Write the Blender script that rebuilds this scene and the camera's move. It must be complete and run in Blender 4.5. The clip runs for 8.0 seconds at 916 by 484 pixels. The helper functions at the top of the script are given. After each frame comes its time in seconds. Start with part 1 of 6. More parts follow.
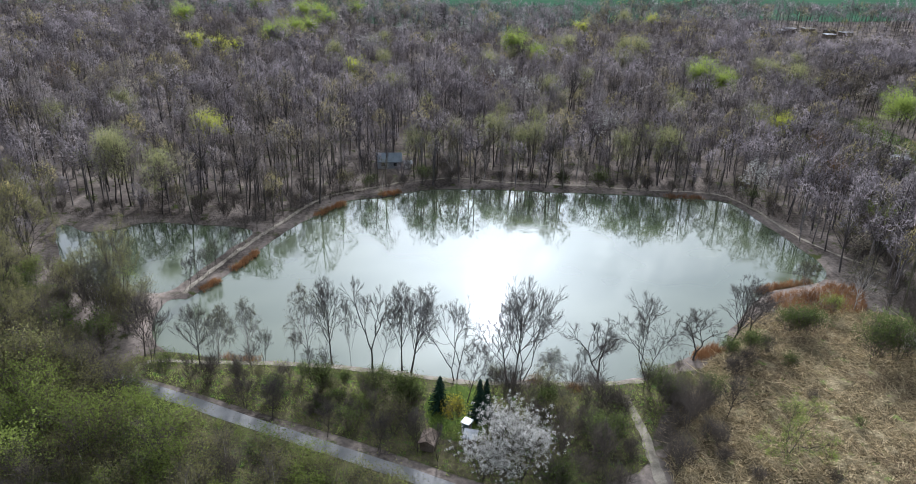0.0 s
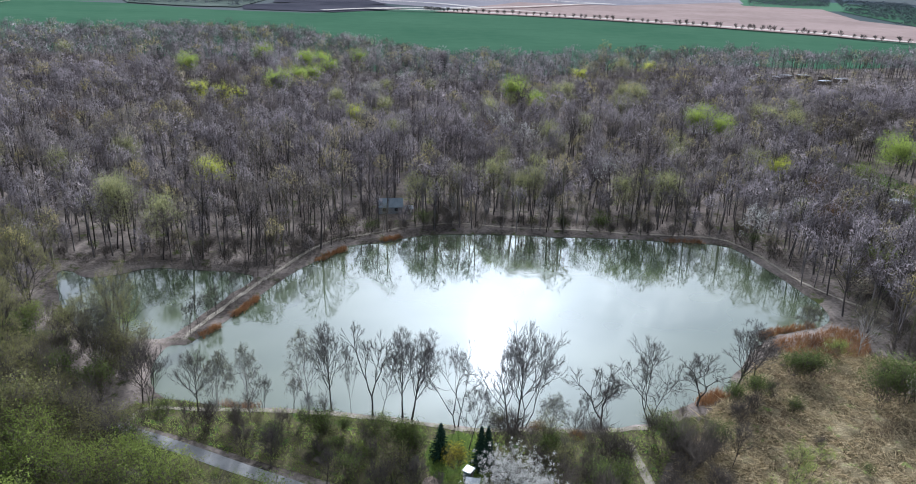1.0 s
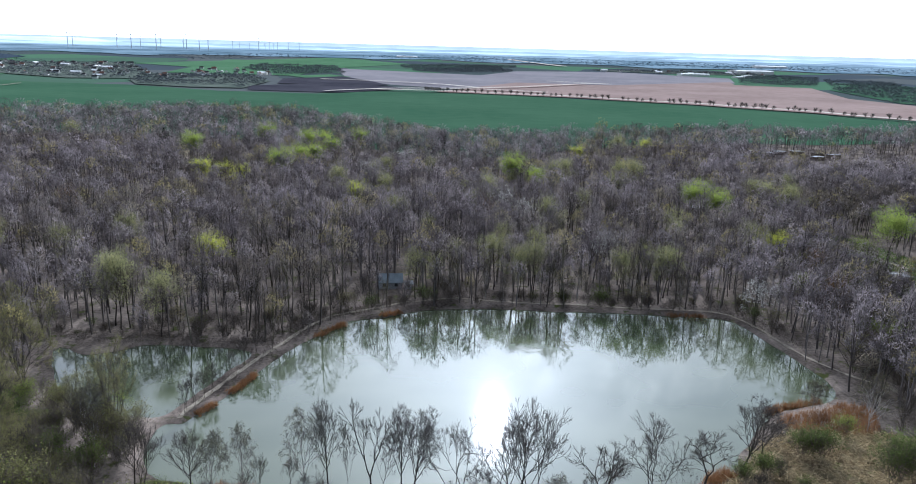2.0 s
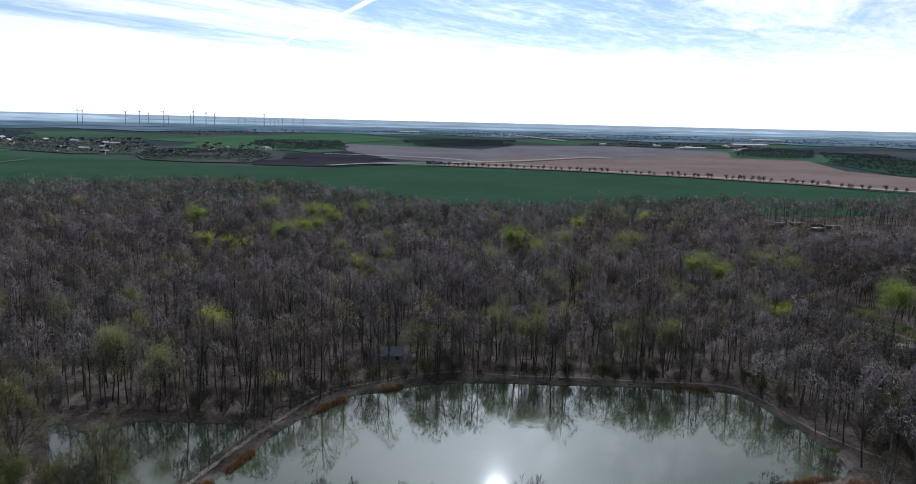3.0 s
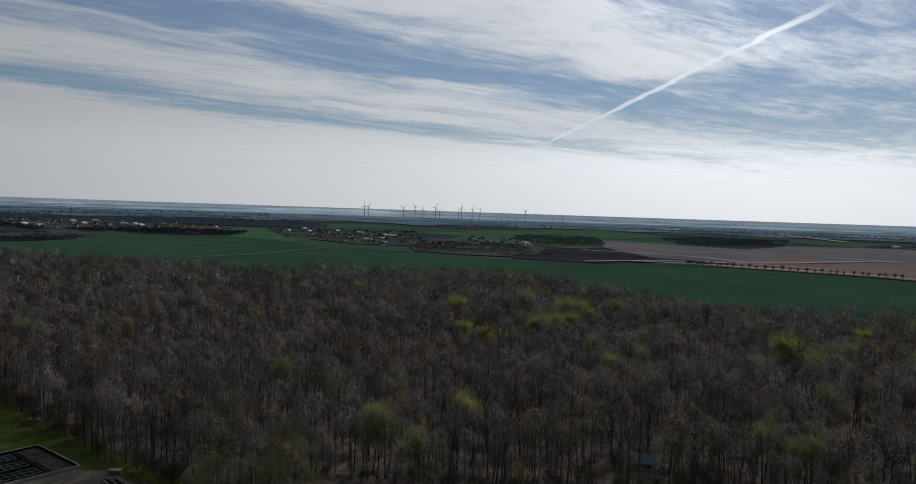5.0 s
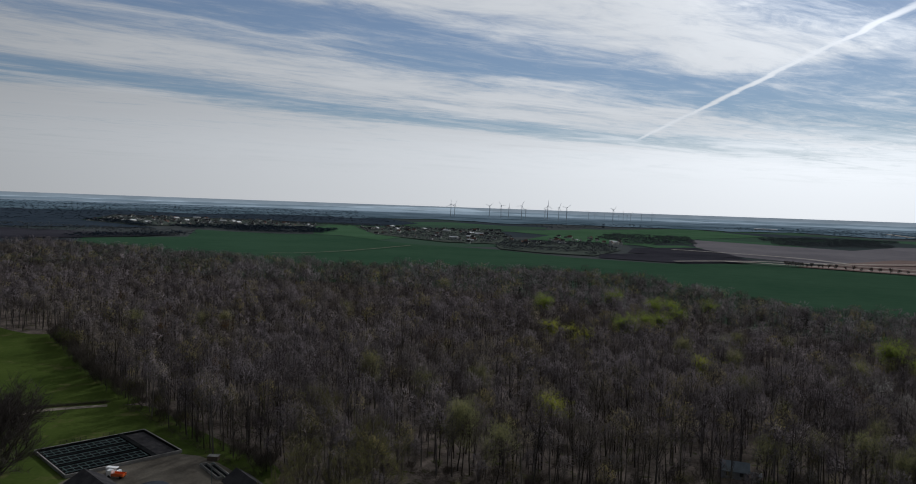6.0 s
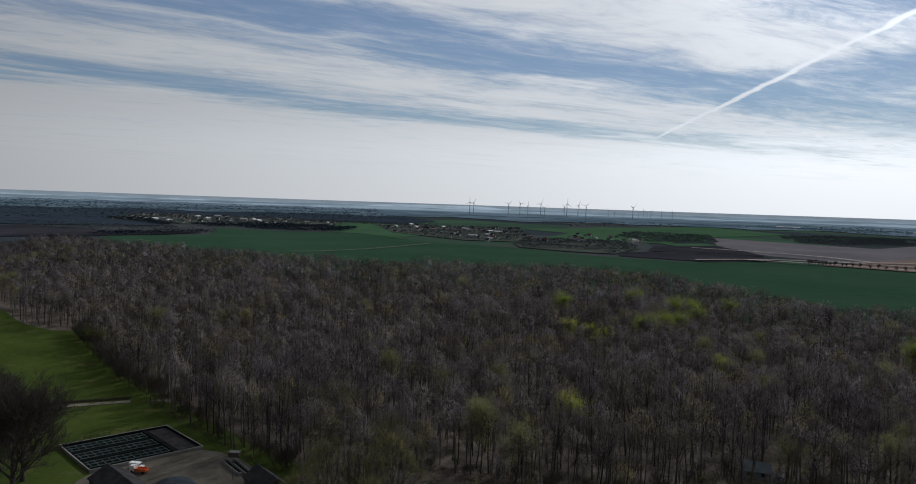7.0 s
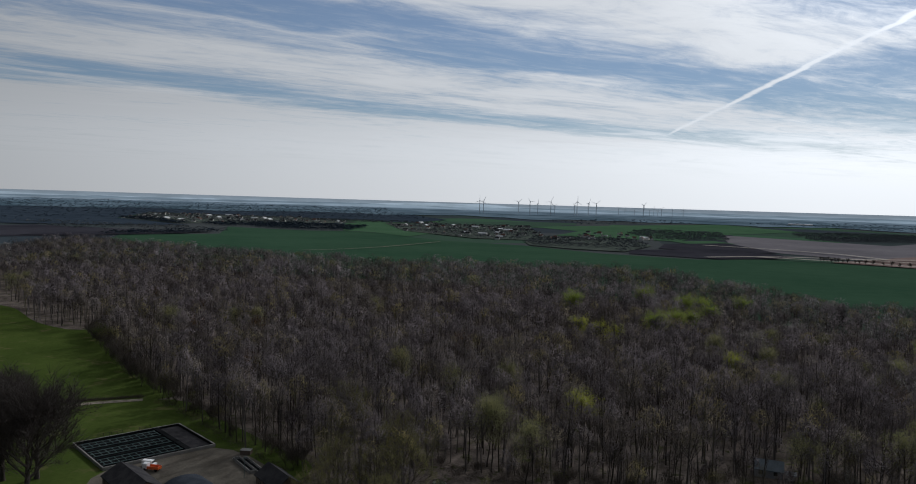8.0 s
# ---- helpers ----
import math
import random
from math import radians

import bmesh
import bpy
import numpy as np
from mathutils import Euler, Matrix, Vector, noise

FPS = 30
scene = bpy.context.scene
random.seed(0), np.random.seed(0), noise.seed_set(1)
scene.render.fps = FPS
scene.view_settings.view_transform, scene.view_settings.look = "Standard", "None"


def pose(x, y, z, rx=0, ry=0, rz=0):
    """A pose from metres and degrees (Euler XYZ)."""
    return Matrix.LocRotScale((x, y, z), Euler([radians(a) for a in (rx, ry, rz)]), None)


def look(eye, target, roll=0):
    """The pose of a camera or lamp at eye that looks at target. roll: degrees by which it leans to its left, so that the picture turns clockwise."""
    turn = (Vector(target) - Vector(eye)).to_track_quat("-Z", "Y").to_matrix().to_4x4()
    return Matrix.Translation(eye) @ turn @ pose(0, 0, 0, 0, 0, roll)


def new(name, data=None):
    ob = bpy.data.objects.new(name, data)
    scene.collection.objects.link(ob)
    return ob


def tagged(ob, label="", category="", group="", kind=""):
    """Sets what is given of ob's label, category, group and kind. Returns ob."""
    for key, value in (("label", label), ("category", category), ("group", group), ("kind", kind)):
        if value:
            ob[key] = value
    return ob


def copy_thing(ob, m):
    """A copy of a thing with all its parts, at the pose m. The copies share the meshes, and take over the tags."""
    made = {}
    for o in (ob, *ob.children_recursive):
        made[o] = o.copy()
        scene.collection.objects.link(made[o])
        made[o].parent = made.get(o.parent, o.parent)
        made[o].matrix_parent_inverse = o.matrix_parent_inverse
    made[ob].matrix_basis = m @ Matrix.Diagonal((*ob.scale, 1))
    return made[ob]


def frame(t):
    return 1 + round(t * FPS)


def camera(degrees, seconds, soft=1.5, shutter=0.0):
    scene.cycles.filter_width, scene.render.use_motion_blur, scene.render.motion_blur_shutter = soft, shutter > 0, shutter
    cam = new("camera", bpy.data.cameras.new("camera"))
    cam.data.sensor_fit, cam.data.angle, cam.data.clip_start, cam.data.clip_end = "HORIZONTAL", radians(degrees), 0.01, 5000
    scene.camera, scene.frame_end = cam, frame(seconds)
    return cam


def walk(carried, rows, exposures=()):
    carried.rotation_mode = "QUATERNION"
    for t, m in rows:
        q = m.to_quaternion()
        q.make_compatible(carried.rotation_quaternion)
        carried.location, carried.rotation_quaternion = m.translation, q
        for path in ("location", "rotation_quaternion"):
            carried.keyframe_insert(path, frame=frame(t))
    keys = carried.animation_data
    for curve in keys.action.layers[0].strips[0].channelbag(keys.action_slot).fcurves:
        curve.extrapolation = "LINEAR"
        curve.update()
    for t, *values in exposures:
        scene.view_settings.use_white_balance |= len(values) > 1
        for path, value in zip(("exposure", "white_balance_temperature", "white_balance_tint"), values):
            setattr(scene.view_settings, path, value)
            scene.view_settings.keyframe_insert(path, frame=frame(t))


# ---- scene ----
# A hovering drone over a village pond: it stands 80 m up, tilts up and turns left.
cam = camera(63.8, 8.0, soft=1.0)
EYE = 80.0
ROWS = [  # seconds, pitch, roll, yaw
    (0.0, -24.17, -1.89, 0.85), (0.5, -23.23, -1.82, 0.84), (1.0, -20.68, -1.73, 0.86), (1.5, -17.81, -1.61, 0.82),
    (1.7, -16.61, -1.57, 0.81), (3.0, -9.22, -1.30, 0.88), (3.5, -6.42, -1.27, 1.61), (4.0, -3.63, -1.25, 3.92),
    (4.5, -1.95, -1.42, 10.61), (5.0, -2.32, -1.88, 20.66), (5.2, -2.44, -1.94, 23.09), (6.5, -2.77, -1.98, 28.10),
    (7.0, -2.87, -1.93, 28.82), (7.5, -2.95, -1.77, 29.28), (8.0, -3.03, -1.72, 29.59),
]
EXPOSURES = [  # seconds, stops, kelvin, tint
    (0.0, 1.21, 5480, 11), (1.5, 1.22, 5250, 11), (3.0, -0.15, 5450, 11), (3.5, -0.45, 5600, 11), (4.0, -0.72, 5800, 11), (4.5, -0.98, 5900, 11), (5.0, -1.10, 5900, 11), (6.5, -0.97, 5850, 11), (8.0, -0.94, 5850, 11)]
walk(cam, [(t, pose(0, 0, EYE, 90 + pitch, roll, yaw)) for t, pitch, roll, yaw in ROWS], EXPOSURES)

# ---- light: low sun ahead, thin cirrus ----
SUN_EL, SUN_AZ = radians(29.0), radians(3.0)
SUN_DIR = Vector((math.sin(SUN_AZ) * math.cos(SUN_EL), math.cos(SUN_AZ) * math.cos(SUN_EL), math.sin(SUN_EL)))
sun_data = bpy.data.lights.new("sun", "SUN")
sun_data.energy, sun_data.angle, sun_data.color = 5.0, radians(0.53), (1.0, 0.95, 0.88)
sun = new("sun", sun_data)
sun.matrix_world = look((0, 0, 900), Vector((0, 0, 900)) - SUN_DIR)


class Graph:
    """Short hand for node trees."""

    def __init__(self, tree, empty=True):
        self.tree = tree
        if empty:
            tree.nodes.clear()

    def node(self, kind, **sockets):
        n = self.tree.nodes.new(kind)
        for k, val in sockets.items():
            self.plug(val, n.inputs[k.replace("_", " ")])
        return n

    def plug(self, val, socket):
        if hasattr(val, "node"):
            self.tree.links.new(val, socket)
        elif hasattr(val, "outputs"):
            self.tree.links.new(val.outputs[0], socket)
        else:
            socket.default_value = val

    def math(self, op, a, b=0.0, c=0.0, clamp=False):
        n = self.tree.nodes.new("ShaderNodeMath")
        n.operation, n.use_clamp = op, clamp
        for i, val in enumerate((a, b, c)):
            self.plug(val, n.inputs[i])
        return n.outputs[0]

    def vec(self, op, a, b=(0, 0, 0)):
        n = self.tree.nodes.new("ShaderNodeVectorMath")
        n.operation = op
        self.plug(a, n.inputs[0])
        self.plug(b, n.inputs[1])
        return n.outputs["Value"] if op in ("DOT_PRODUCT", "LENGTH") else n.outputs[0]

    def mix(self, fac, a, b):
        n = self.tree.nodes.new("ShaderNodeMix")
        n.data_type = "RGBA"
        self.plug(fac, n.inputs[0])
        for val, s in ((a, n.inputs[6]), (b, n.inputs[7])):
            self.plug((*val, 1) if isinstance(val, tuple) and len(val) == 3 else val, s)
        return n.outputs[2]

    def noise(self, where, scale, detail=4.0, rough=0.55, warp=0.0):
        n = self.node("ShaderNodeTexNoise", Vector=where, Scale=scale, Detail=detail, Roughness=rough, Distortion=warp)
        return n.outputs["Fac"]

    def ramp(self, val, lo, hi):
        n = self.tree.nodes.new("ShaderNodeMapRange")
        n.interpolation_type = "SMOOTHSTEP"
        self.plug(val, n.inputs[0])
        self.plug(lo, n.inputs[1])
        self.plug(hi, n.inputs[2])
        return n.outputs[0]


def build_sky():
    world = bpy.data.worlds.new("sky")
    scene.world = world
    world.use_nodes = True
    g = Graph(world.node_tree)
    sky = g.node("ShaderNodeTexSky")
    sky.sky_type, sky.sun_disc = "NISHITA", False
    sky.sun_elevation, sky.sun_rotation = SUN_EL, SUN_AZ
    sky.air_density, sky.dust_density, sky.ozone_density = 1.2, 0.05, 2.0
    ray = g.node("ShaderNodeTexCoord").outputs["Generated"]
    xyz = g.node("ShaderNodeSeparateXYZ", Vector=ray)
    up = g.math("MAXIMUM", xyz.outputs[2], 0.012)
    px, py = g.math("DIVIDE", xyz.outputs[0], up), g.math("DIVIDE", xyz.outputs[1], up)
    # cirrus lies in one high sheet: streaks drawn out along the wind
    a = radians(60)
    u = g.math("ADD", g.math("MULTIPLY", px, math.cos(a)), g.math("MULTIPLY", py, math.sin(a)))
    w = g.math("SUBTRACT", g.math("MULTIPLY", py, math.cos(a)), g.math("MULTIPLY", px, math.sin(a)))
    wide = g.node("ShaderNodeCombineXYZ", X=px, Y=py, Z=9.1)
    bank = g.noise(wide, 0.35, 3.0, 0.5, 0.3)
    flat = g.node("ShaderNodeCombineXYZ", X=g.math("MULTIPLY", u, 0.42), Y=w, Z=3.7)
    streak = g.noise(flat, 1.15, 9.0, 0.68, 0.5)
    fine = g.noise(flat, 4.5, 6.0, 0.7, 0.8)
    bent = g.math("ADD", w, g.math("MULTIPLY", g.math("SUBTRACT", bank, 0.5), 1.6))

    def belt(centre, half):
        return g.ramp(g.math("ABSOLUTE", g.math("SUBTRACT", bent, centre)), half, half * 0.25)
    # belts of cloud across the wind: a blunt tongue, a wide belt, the veil's front, a loose cover on the far side
    tongue = g.math("MULTIPLY", belt(2.95, 0.85), g.ramp(u, 4.75, 4.1))
    thick = g.math("ADD", 0.24, g.math("MULTIPLY", tongue, 0.62))
    thick = g.math("ADD", thick, g.math("MULTIPLY", belt(5.6, 1.5), 0.50))
    thick = g.math("ADD", thick, g.math("MULTIPLY", g.ramp(bent, 7.3, 8.5), 0.75))
    thick = g.math("ADD", thick, g.math("MULTIPLY", g.ramp(bent, 2.3, 0.3), 0.46))
    thick = g.math("ADD", thick, g.math("MULTIPLY", g.math("SUBTRACT", streak, 0.5), 2.0))
    thick = g.math("ADD", thick, g.math("MULTIPLY", g.math("SUBTRACT", fine, 0.5), 1.15))
    thick = g.math("ADD", thick, g.ramp(xyz.outputs[2], 0.05, 0.015))
    cover = g.math("ADD", 0.16, g.math("MULTIPLY", g.ramp(thick, 0.0, 1.0), 0.80))
    front = g.math("ADD", xyz.outputs[2], g.math("MULTIPLY", g.math("SUBTRACT", streak, 0.5), 0.13))
    low = g.ramp(front, 0.130, 0.060)
    cover = g.math("MAXIMUM", cover, g.math("MULTIPLY", low, g.math("ADD", 0.92, g.math("MULTIPLY", g.math("SUBTRACT", streak, 0.5), g.math("MULTIPLY", g.ramp(xyz.outputs[2], 0.02, 0.09), 0.3)))))
    cover = g.math("MAXIMUM", cover, g.math("MULTIPLY", g.ramp(xyz.outputs[2], 0.24, 0.36), g.math("ADD", 0.46, g.math("MULTIPLY", g.ramp(bank, 0.35, 0.62), 0.42))))
    # an old vapour trail: a straight line in the same sheet
    ax, ay, bx, by = -2.80, 10.72, 0.22, 4.05
    ln = math.hypot(bx - ax, by - ay)
    tx, ty = (bx - ax) / ln, (by - ay) / ln
    along = g.math("ADD", g.math("MULTIPLY", g.math("SUBTRACT", px, ax), tx), g.math("MULTIPLY", g.math("SUBTRACT", py, ay), ty))
    off = g.math("SUBTRACT", g.math("MULTIPLY", g.math("SUBTRACT", px, ax), ty), g.math("MULTIPLY", g.math("SUBTRACT", py, ay), tx))
    off = g.math("ADD", off, g.math("MULTIPLY", g.math("SUBTRACT", g.noise(wide, 3.0), 0.5), 0.10))
    trail = g.ramp(g.math("ABSOLUTE", off), 0.065, 0.01)
    trail = g.math("MULTIPLY", trail, g.ramp(along, -0.3, 1.6))
    trail = g.math("MULTIPLY", trail, g.ramp(along, 8.2, 7.0))
    cover = g.math("MAXIMUM", cover, g.math("MULTIPLY", trail, 0.9))
    # thin ice cloud scatters the sun forward
    facing = g.vec("DOT_PRODUCT", ray, tuple(SUN_DIR))
    near = g.math("MAXIMUM", facing, 0.0)
    half = g.math("MULTIPLY", g.math("ADD", facing, 1.0), 0.5)
    base = g.math("ADD", 0.05, g.math("MULTIPLY", g.math("POWER", half, 2.0), 1.33))
    glow = g.math("ADD", g.math("MULTIPLY", g.math("POWER", near, 9.0), 0.16), g.math("MULTIPLY", g.math("POWER", near, 48.0), 3.4))
    veil = g.math("MULTIPLY", g.math("ADD", g.math("MULTIPLY", g.math("POWER", near, 14.0), 1.5), g.math("MULTIPLY", near, 0.32)), low)
    bright = g.math("ADD", g.math("ADD", g.math("ADD", base, veil), glow), g.math("MULTIPLY", trail, 0.14))
    ripple = g.math("MULTIPLY", g.math("SUBTRACT", streak, 0.5), g.math("MULTIPLY", g.ramp(xyz.outputs[2], 0.03, 0.10), 0.40))
    bright = g.math("MULTIPLY", bright, g.math("ADD", 1.0, ripple))
    cloud = g.vec("SCALE", (1.0, 0.985, 0.935))
    cloud.node.inputs["Scale"].default_value = 1.0
    g.plug(bright, cloud.node.inputs["Scale"])
    clear = g.vec("SCALE", g.vec("MULTIPLY", sky.outputs[0], (0.82, 0.93, 1.10)))
    clear.node.inputs["Scale"].default_value = 0.08
    full = g.mix(cover, clear, cloud)
    back = g.node("ShaderNodeBackground", Color=full, Strength=1.0)
    out = g.node("ShaderNodeOutputWorld")
    g.plug(back, out.inputs[0])


build_sky()


# ---- materials ----
def material(name, dark, light, scale=1.0, fine=8.0, rough=0.9, bump=0.3, dist=0.05, metal=0.0, tint=None, spread=0.0, through_light=0.0, flecks=None, dome=False):
    """Two scales of noise between a dark and a light colour. tint: the 'tint' of the tree mixes towards that colour.
    spread: how far each piece differs. flecks: a third colour in patches. dome: shaded as the whole round crown."""
    m = bpy.data.materials.new(name)
    m.use_nodes = True
    g = Graph(m.node_tree)
    where = g.node("ShaderNodeNewGeometry").outputs["Position"]
    big, small = g.noise(where, scale, 3.0), g.noise(where, fine, 4.0, 0.6)
    f = g.math("ADD", g.math("MULTIPLY", g.ramp(big, 0.32, 0.68), 0.6), g.math("MULTIPLY", g.ramp(small, 0.3, 0.7), 0.4))
    if spread:
        isle = g.node("ShaderNodeNewGeometry").outputs["Random Per Island"]
        one = g.node("ShaderNodeObjectInfo").outputs["Random"]
        r = g.math("FRACT", g.math("ADD", isle, one))
        f = g.math("ADD", g.math("MULTIPLY", f, 1 - spread), g.math("MULTIPLY", r, spread))
    col = g.mix(f, dark, light)
    if flecks:
        col = g.mix(g.ramp(g.noise(where, scale * 2.7, 5.0, 0.65), 0.56, 0.66), col, flecks)
    if tint:
        t, bud = g.node("ShaderNodeAttribute"), g.node("ShaderNodeAttribute")
        t.attribute_name, bud.attribute_name = "tint", "bud"
        col = g.mix(g.math("ADD", g.math("MULTIPLY", f, 0.28), g.math("MULTIPLY", t.outputs["Fac"], 0.72)), dark, light)
        col = g.mix(bud.outputs["Fac"], col, tint)
    if rough < 0.75:
        shader = g.node("ShaderNodeBsdfPrincipled", Base_Color=col, Roughness=rough, Metallic=metal)
    else:
        shader = g.node("ShaderNodeBsdfDiffuse", Color=col, Roughness=0.4)
    if bump:
        b = g.node("ShaderNodeBump", Strength=bump, Distance=dist, Height=small)
        g.plug(b, shader.inputs["Normal"])
    if dome:
        crown = g.node("ShaderNodeAttribute")
        crown.attribute_name = "dome"
        g.plug(crown.outputs["Vector"], shader.inputs["Normal"])
    last = shader
    if through_light:
        leaf = g.node("ShaderNodeBsdfTranslucent", Color=col)
        last = g.node("ShaderNodeMixShader", Fac=through_light)
        g.plug(shader, last.inputs[1])
        g.plug(leaf, last.inputs[2])
    g.plug(last, g.node("ShaderNodeOutputMaterial").inputs[0])
    return m


WATER_Z = -0.45


def water_material():
    m = bpy.data.materials.new("pond_water")
    m.use_nodes = True
    g = Graph(m.node_tree)
    where = g.node("ShaderNodeNewGeometry").outputs["Position"]
    ripple = g.noise(where, 1.6, 3.0, 0.6)
    swell = g.noise(where, 0.25, 2.0)
    h = g.math("ADD", g.math("MULTIPLY", ripple, 0.35), swell)
    # a gust roughens one small patch
    away = g.vec("LENGTH", g.vec("MULTIPLY", g.vec("SUBTRACT", where, (20.2, 192.0, WATER_Z)), (0.14, 0.22, 0)))
    away = g.math("ADD", away, g.math("MULTIPLY", g.noise(where, 0.35, 3.0), 0.8))
    gust = g.math("MULTIPLY", g.noise(where, 2.2, 2.0), g.math("MULTIPLY", g.ramp(away, 1.15, 0.7), 65.0))
    h = g.math("ADD", h, gust)
    b = g.node("ShaderNodeBump", Strength=0.028, Distance=0.04, Height=h)
    murk = g.mix(g.ramp(g.noise(where, 0.03, 2.0), 0.35, 0.65), (0.033, 0.042, 0.023), (0.050, 0.058, 0.034))
    s = g.node("ShaderNodeBsdfPrincipled", Base_Color=murk, Roughness=0.035, IOR=1.40)
    g.plug(b, s.inputs["Normal"])
    g.plug(s, g.node("ShaderNodeOutputMaterial").inputs[0])
    return m


def haze_material(name="haze_glow_far", air=1.0):
    """The blue distance, far off: its haze is a bluish emission, stronger with air."""
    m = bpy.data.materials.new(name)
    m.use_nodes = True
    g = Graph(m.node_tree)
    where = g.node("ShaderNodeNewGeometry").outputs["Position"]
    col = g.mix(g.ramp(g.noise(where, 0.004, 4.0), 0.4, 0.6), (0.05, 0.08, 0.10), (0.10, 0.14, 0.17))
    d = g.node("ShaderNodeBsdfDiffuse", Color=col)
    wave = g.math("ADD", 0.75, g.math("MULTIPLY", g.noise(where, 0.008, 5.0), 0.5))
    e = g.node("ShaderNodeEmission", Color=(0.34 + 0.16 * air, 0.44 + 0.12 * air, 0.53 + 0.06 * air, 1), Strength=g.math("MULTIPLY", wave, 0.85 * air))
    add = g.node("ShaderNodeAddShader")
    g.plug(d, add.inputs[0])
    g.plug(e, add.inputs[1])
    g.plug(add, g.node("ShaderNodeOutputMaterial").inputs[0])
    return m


M_WATER = water_material()
def ground_material():
    """Leaf litter near by; beyond the forest a patchwork of fields and copses."""
    m = material("leaf_litter", (0.028, 0.023, 0.019), (0.225, 0.187, 0.160), 0.08, 1.1, bump=0.6, dist=0.15, flecks=(0.055, 0.062, 0.022))
    g = Graph(m.node_tree, empty=False)
    where = g.node("ShaderNodeNewGeometry").outputs["Position"]
    bent = g.vec("ADD", where, g.vec("SCALE", g.node("ShaderNodeTexNoise", Vector=where, Scale=0.002).outputs["Color"]))
    bent.node.inputs[1].links[0].from_node.inputs["Scale"].default_value = 260.0
    cell = g.node("ShaderNodeTexVoronoi", Vector=bent, Scale=0.0028)
    pick = g.node("ShaderNodeSeparateColor", Color=cell.outputs["Color"]).outputs[0]
    # patchwork colours slightly paled and blued: some haze put into them
    ramp = g.tree.nodes.new("ShaderNodeValToRGB")
    ramp.color_ramp.interpolation = "CONSTANT"
    ramp.color_ramp.elements[0].color, ramp.color_ramp.elements[1].position = (0.060, 0.100, 0.070, 1), 0.25
    ramp.color_ramp.elements[1].color = (0.080, 0.088, 0.088, 1)
    for at, colour in ((0.5, (0.066, 0.124, 0.076)), (0.68, (0.056, 0.070, 0.070)), (0.8, (0.052, 0.064, 0.074))):
        ramp.color_ramp.elements.new(at).color = (*colour, 1)
    g.plug(pick, ramp.inputs[0])
    out = [n for n in g.tree.nodes if n.type == "BSDF_DIFFUSE"][0]
    old = out.inputs["Color"].links[0].from_socket
    flat = g.vec("MULTIPLY", where, (1, 1, 0))
    g.plug(g.mix(g.ramp(g.vec("LENGTH", flat), 900.0, 1000.0), old, ramp.outputs[0]), out.inputs["Color"])
    return m


M_LITTER = ground_material()
M_STRAW = material("flattened_dry_grass", (0.045, 0.036, 0.020), (0.29, 0.236, 0.142), 0.16, 1.6, bump=1.0, dist=0.5, flecks=(0.15, 0.185, 0.055))
M_TURF = material("spring_turf", (0.024, 0.026, 0.013), (0.125, 0.108, 0.062), 0.22, 1.3, bump=0.5, dist=0.15, flecks=(0.062, 0.105, 0.026))
M_LAWN = material("green_meadow", (0.040, 0.060, 0.014), (0.070, 0.096, 0.023), 0.035, 0.6, bump=0.3, flecks=(0.088, 0.092, 0.034))
M_CROP = material("winter_wheat", (0.036, 0.078, 0.046), (0.052, 0.100, 0.060), 0.006, 0.05, bump=0.0)
M_CROP_PALE = material("young_grass_field", (0.058, 0.118, 0.062), (0.082, 0.150, 0.084), 0.006, 0.05, bump=0.0)
M_PLOUGH = material("bare_brown_field", (0.185, 0.138, 0.122), (0.265, 0.200, 0.178), 0.006, 0.06, bump=0.0)
M_PLOUGH_GREY = material("bare_grey_field", (0.145, 0.136, 0.146), (0.215, 0.200, 0.208), 0.005, 0.05, bump=0.0)
M_PLOUGH_DARK = material("dark_turned_field", (0.030, 0.030, 0.038), (0.058, 0.056, 0.066), 0.006, 0.05, bump=0.0)
M_ASPHALT = material("worn_asphalt", (0.135, 0.132, 0.128), (0.225, 0.22, 0.212), 0.25, 5.0, bump=0.2, dist=0.02)
M_SAND = material("sandy_path", (0.13, 0.112, 0.088), (0.30, 0.265, 0.212), 0.4, 4.0, bump=0.3)
M_REED = material("dry_reed", (0.12, 0.055, 0.024), (0.28, 0.155, 0.072), 0.3, 4.0, bump=0.0, spread=0.5, through_light=0.3)
M_STALK = material("dry_grass_tuft", (0.030, 0.023, 0.012), (0.62, 0.50, 0.305), 0.3, 2.0, bump=0.0, spread=0.8, through_light=0.2)
M_BARK = material("grey_bark", (0.035, 0.030, 0.026), (0.11, 0.095, 0.082), 0.8, 9.0, bump=0.6, spread=0.3)
M_BIRCH = material("birch_bark", (0.16, 0.14, 0.12), (0.46, 0.43, 0.40), 0.9, 5.0, bump=0.4, spread=0.2)
M_TWIG = material("bare_twigs", (0.034, 0.029, 0.026), (0.115, 0.100, 0.090), 0.05, 0.4, bump=0.0, spread=0.5, through_light=0.12)
M_FOREST_BARK = material("forest_bark", (0.020, 0.018, 0.018), (0.225, 0.198, 0.185), 0.06, 1.0, bump=0.0, spread=0.4, tint=(0.17, 0.16, 0.10))
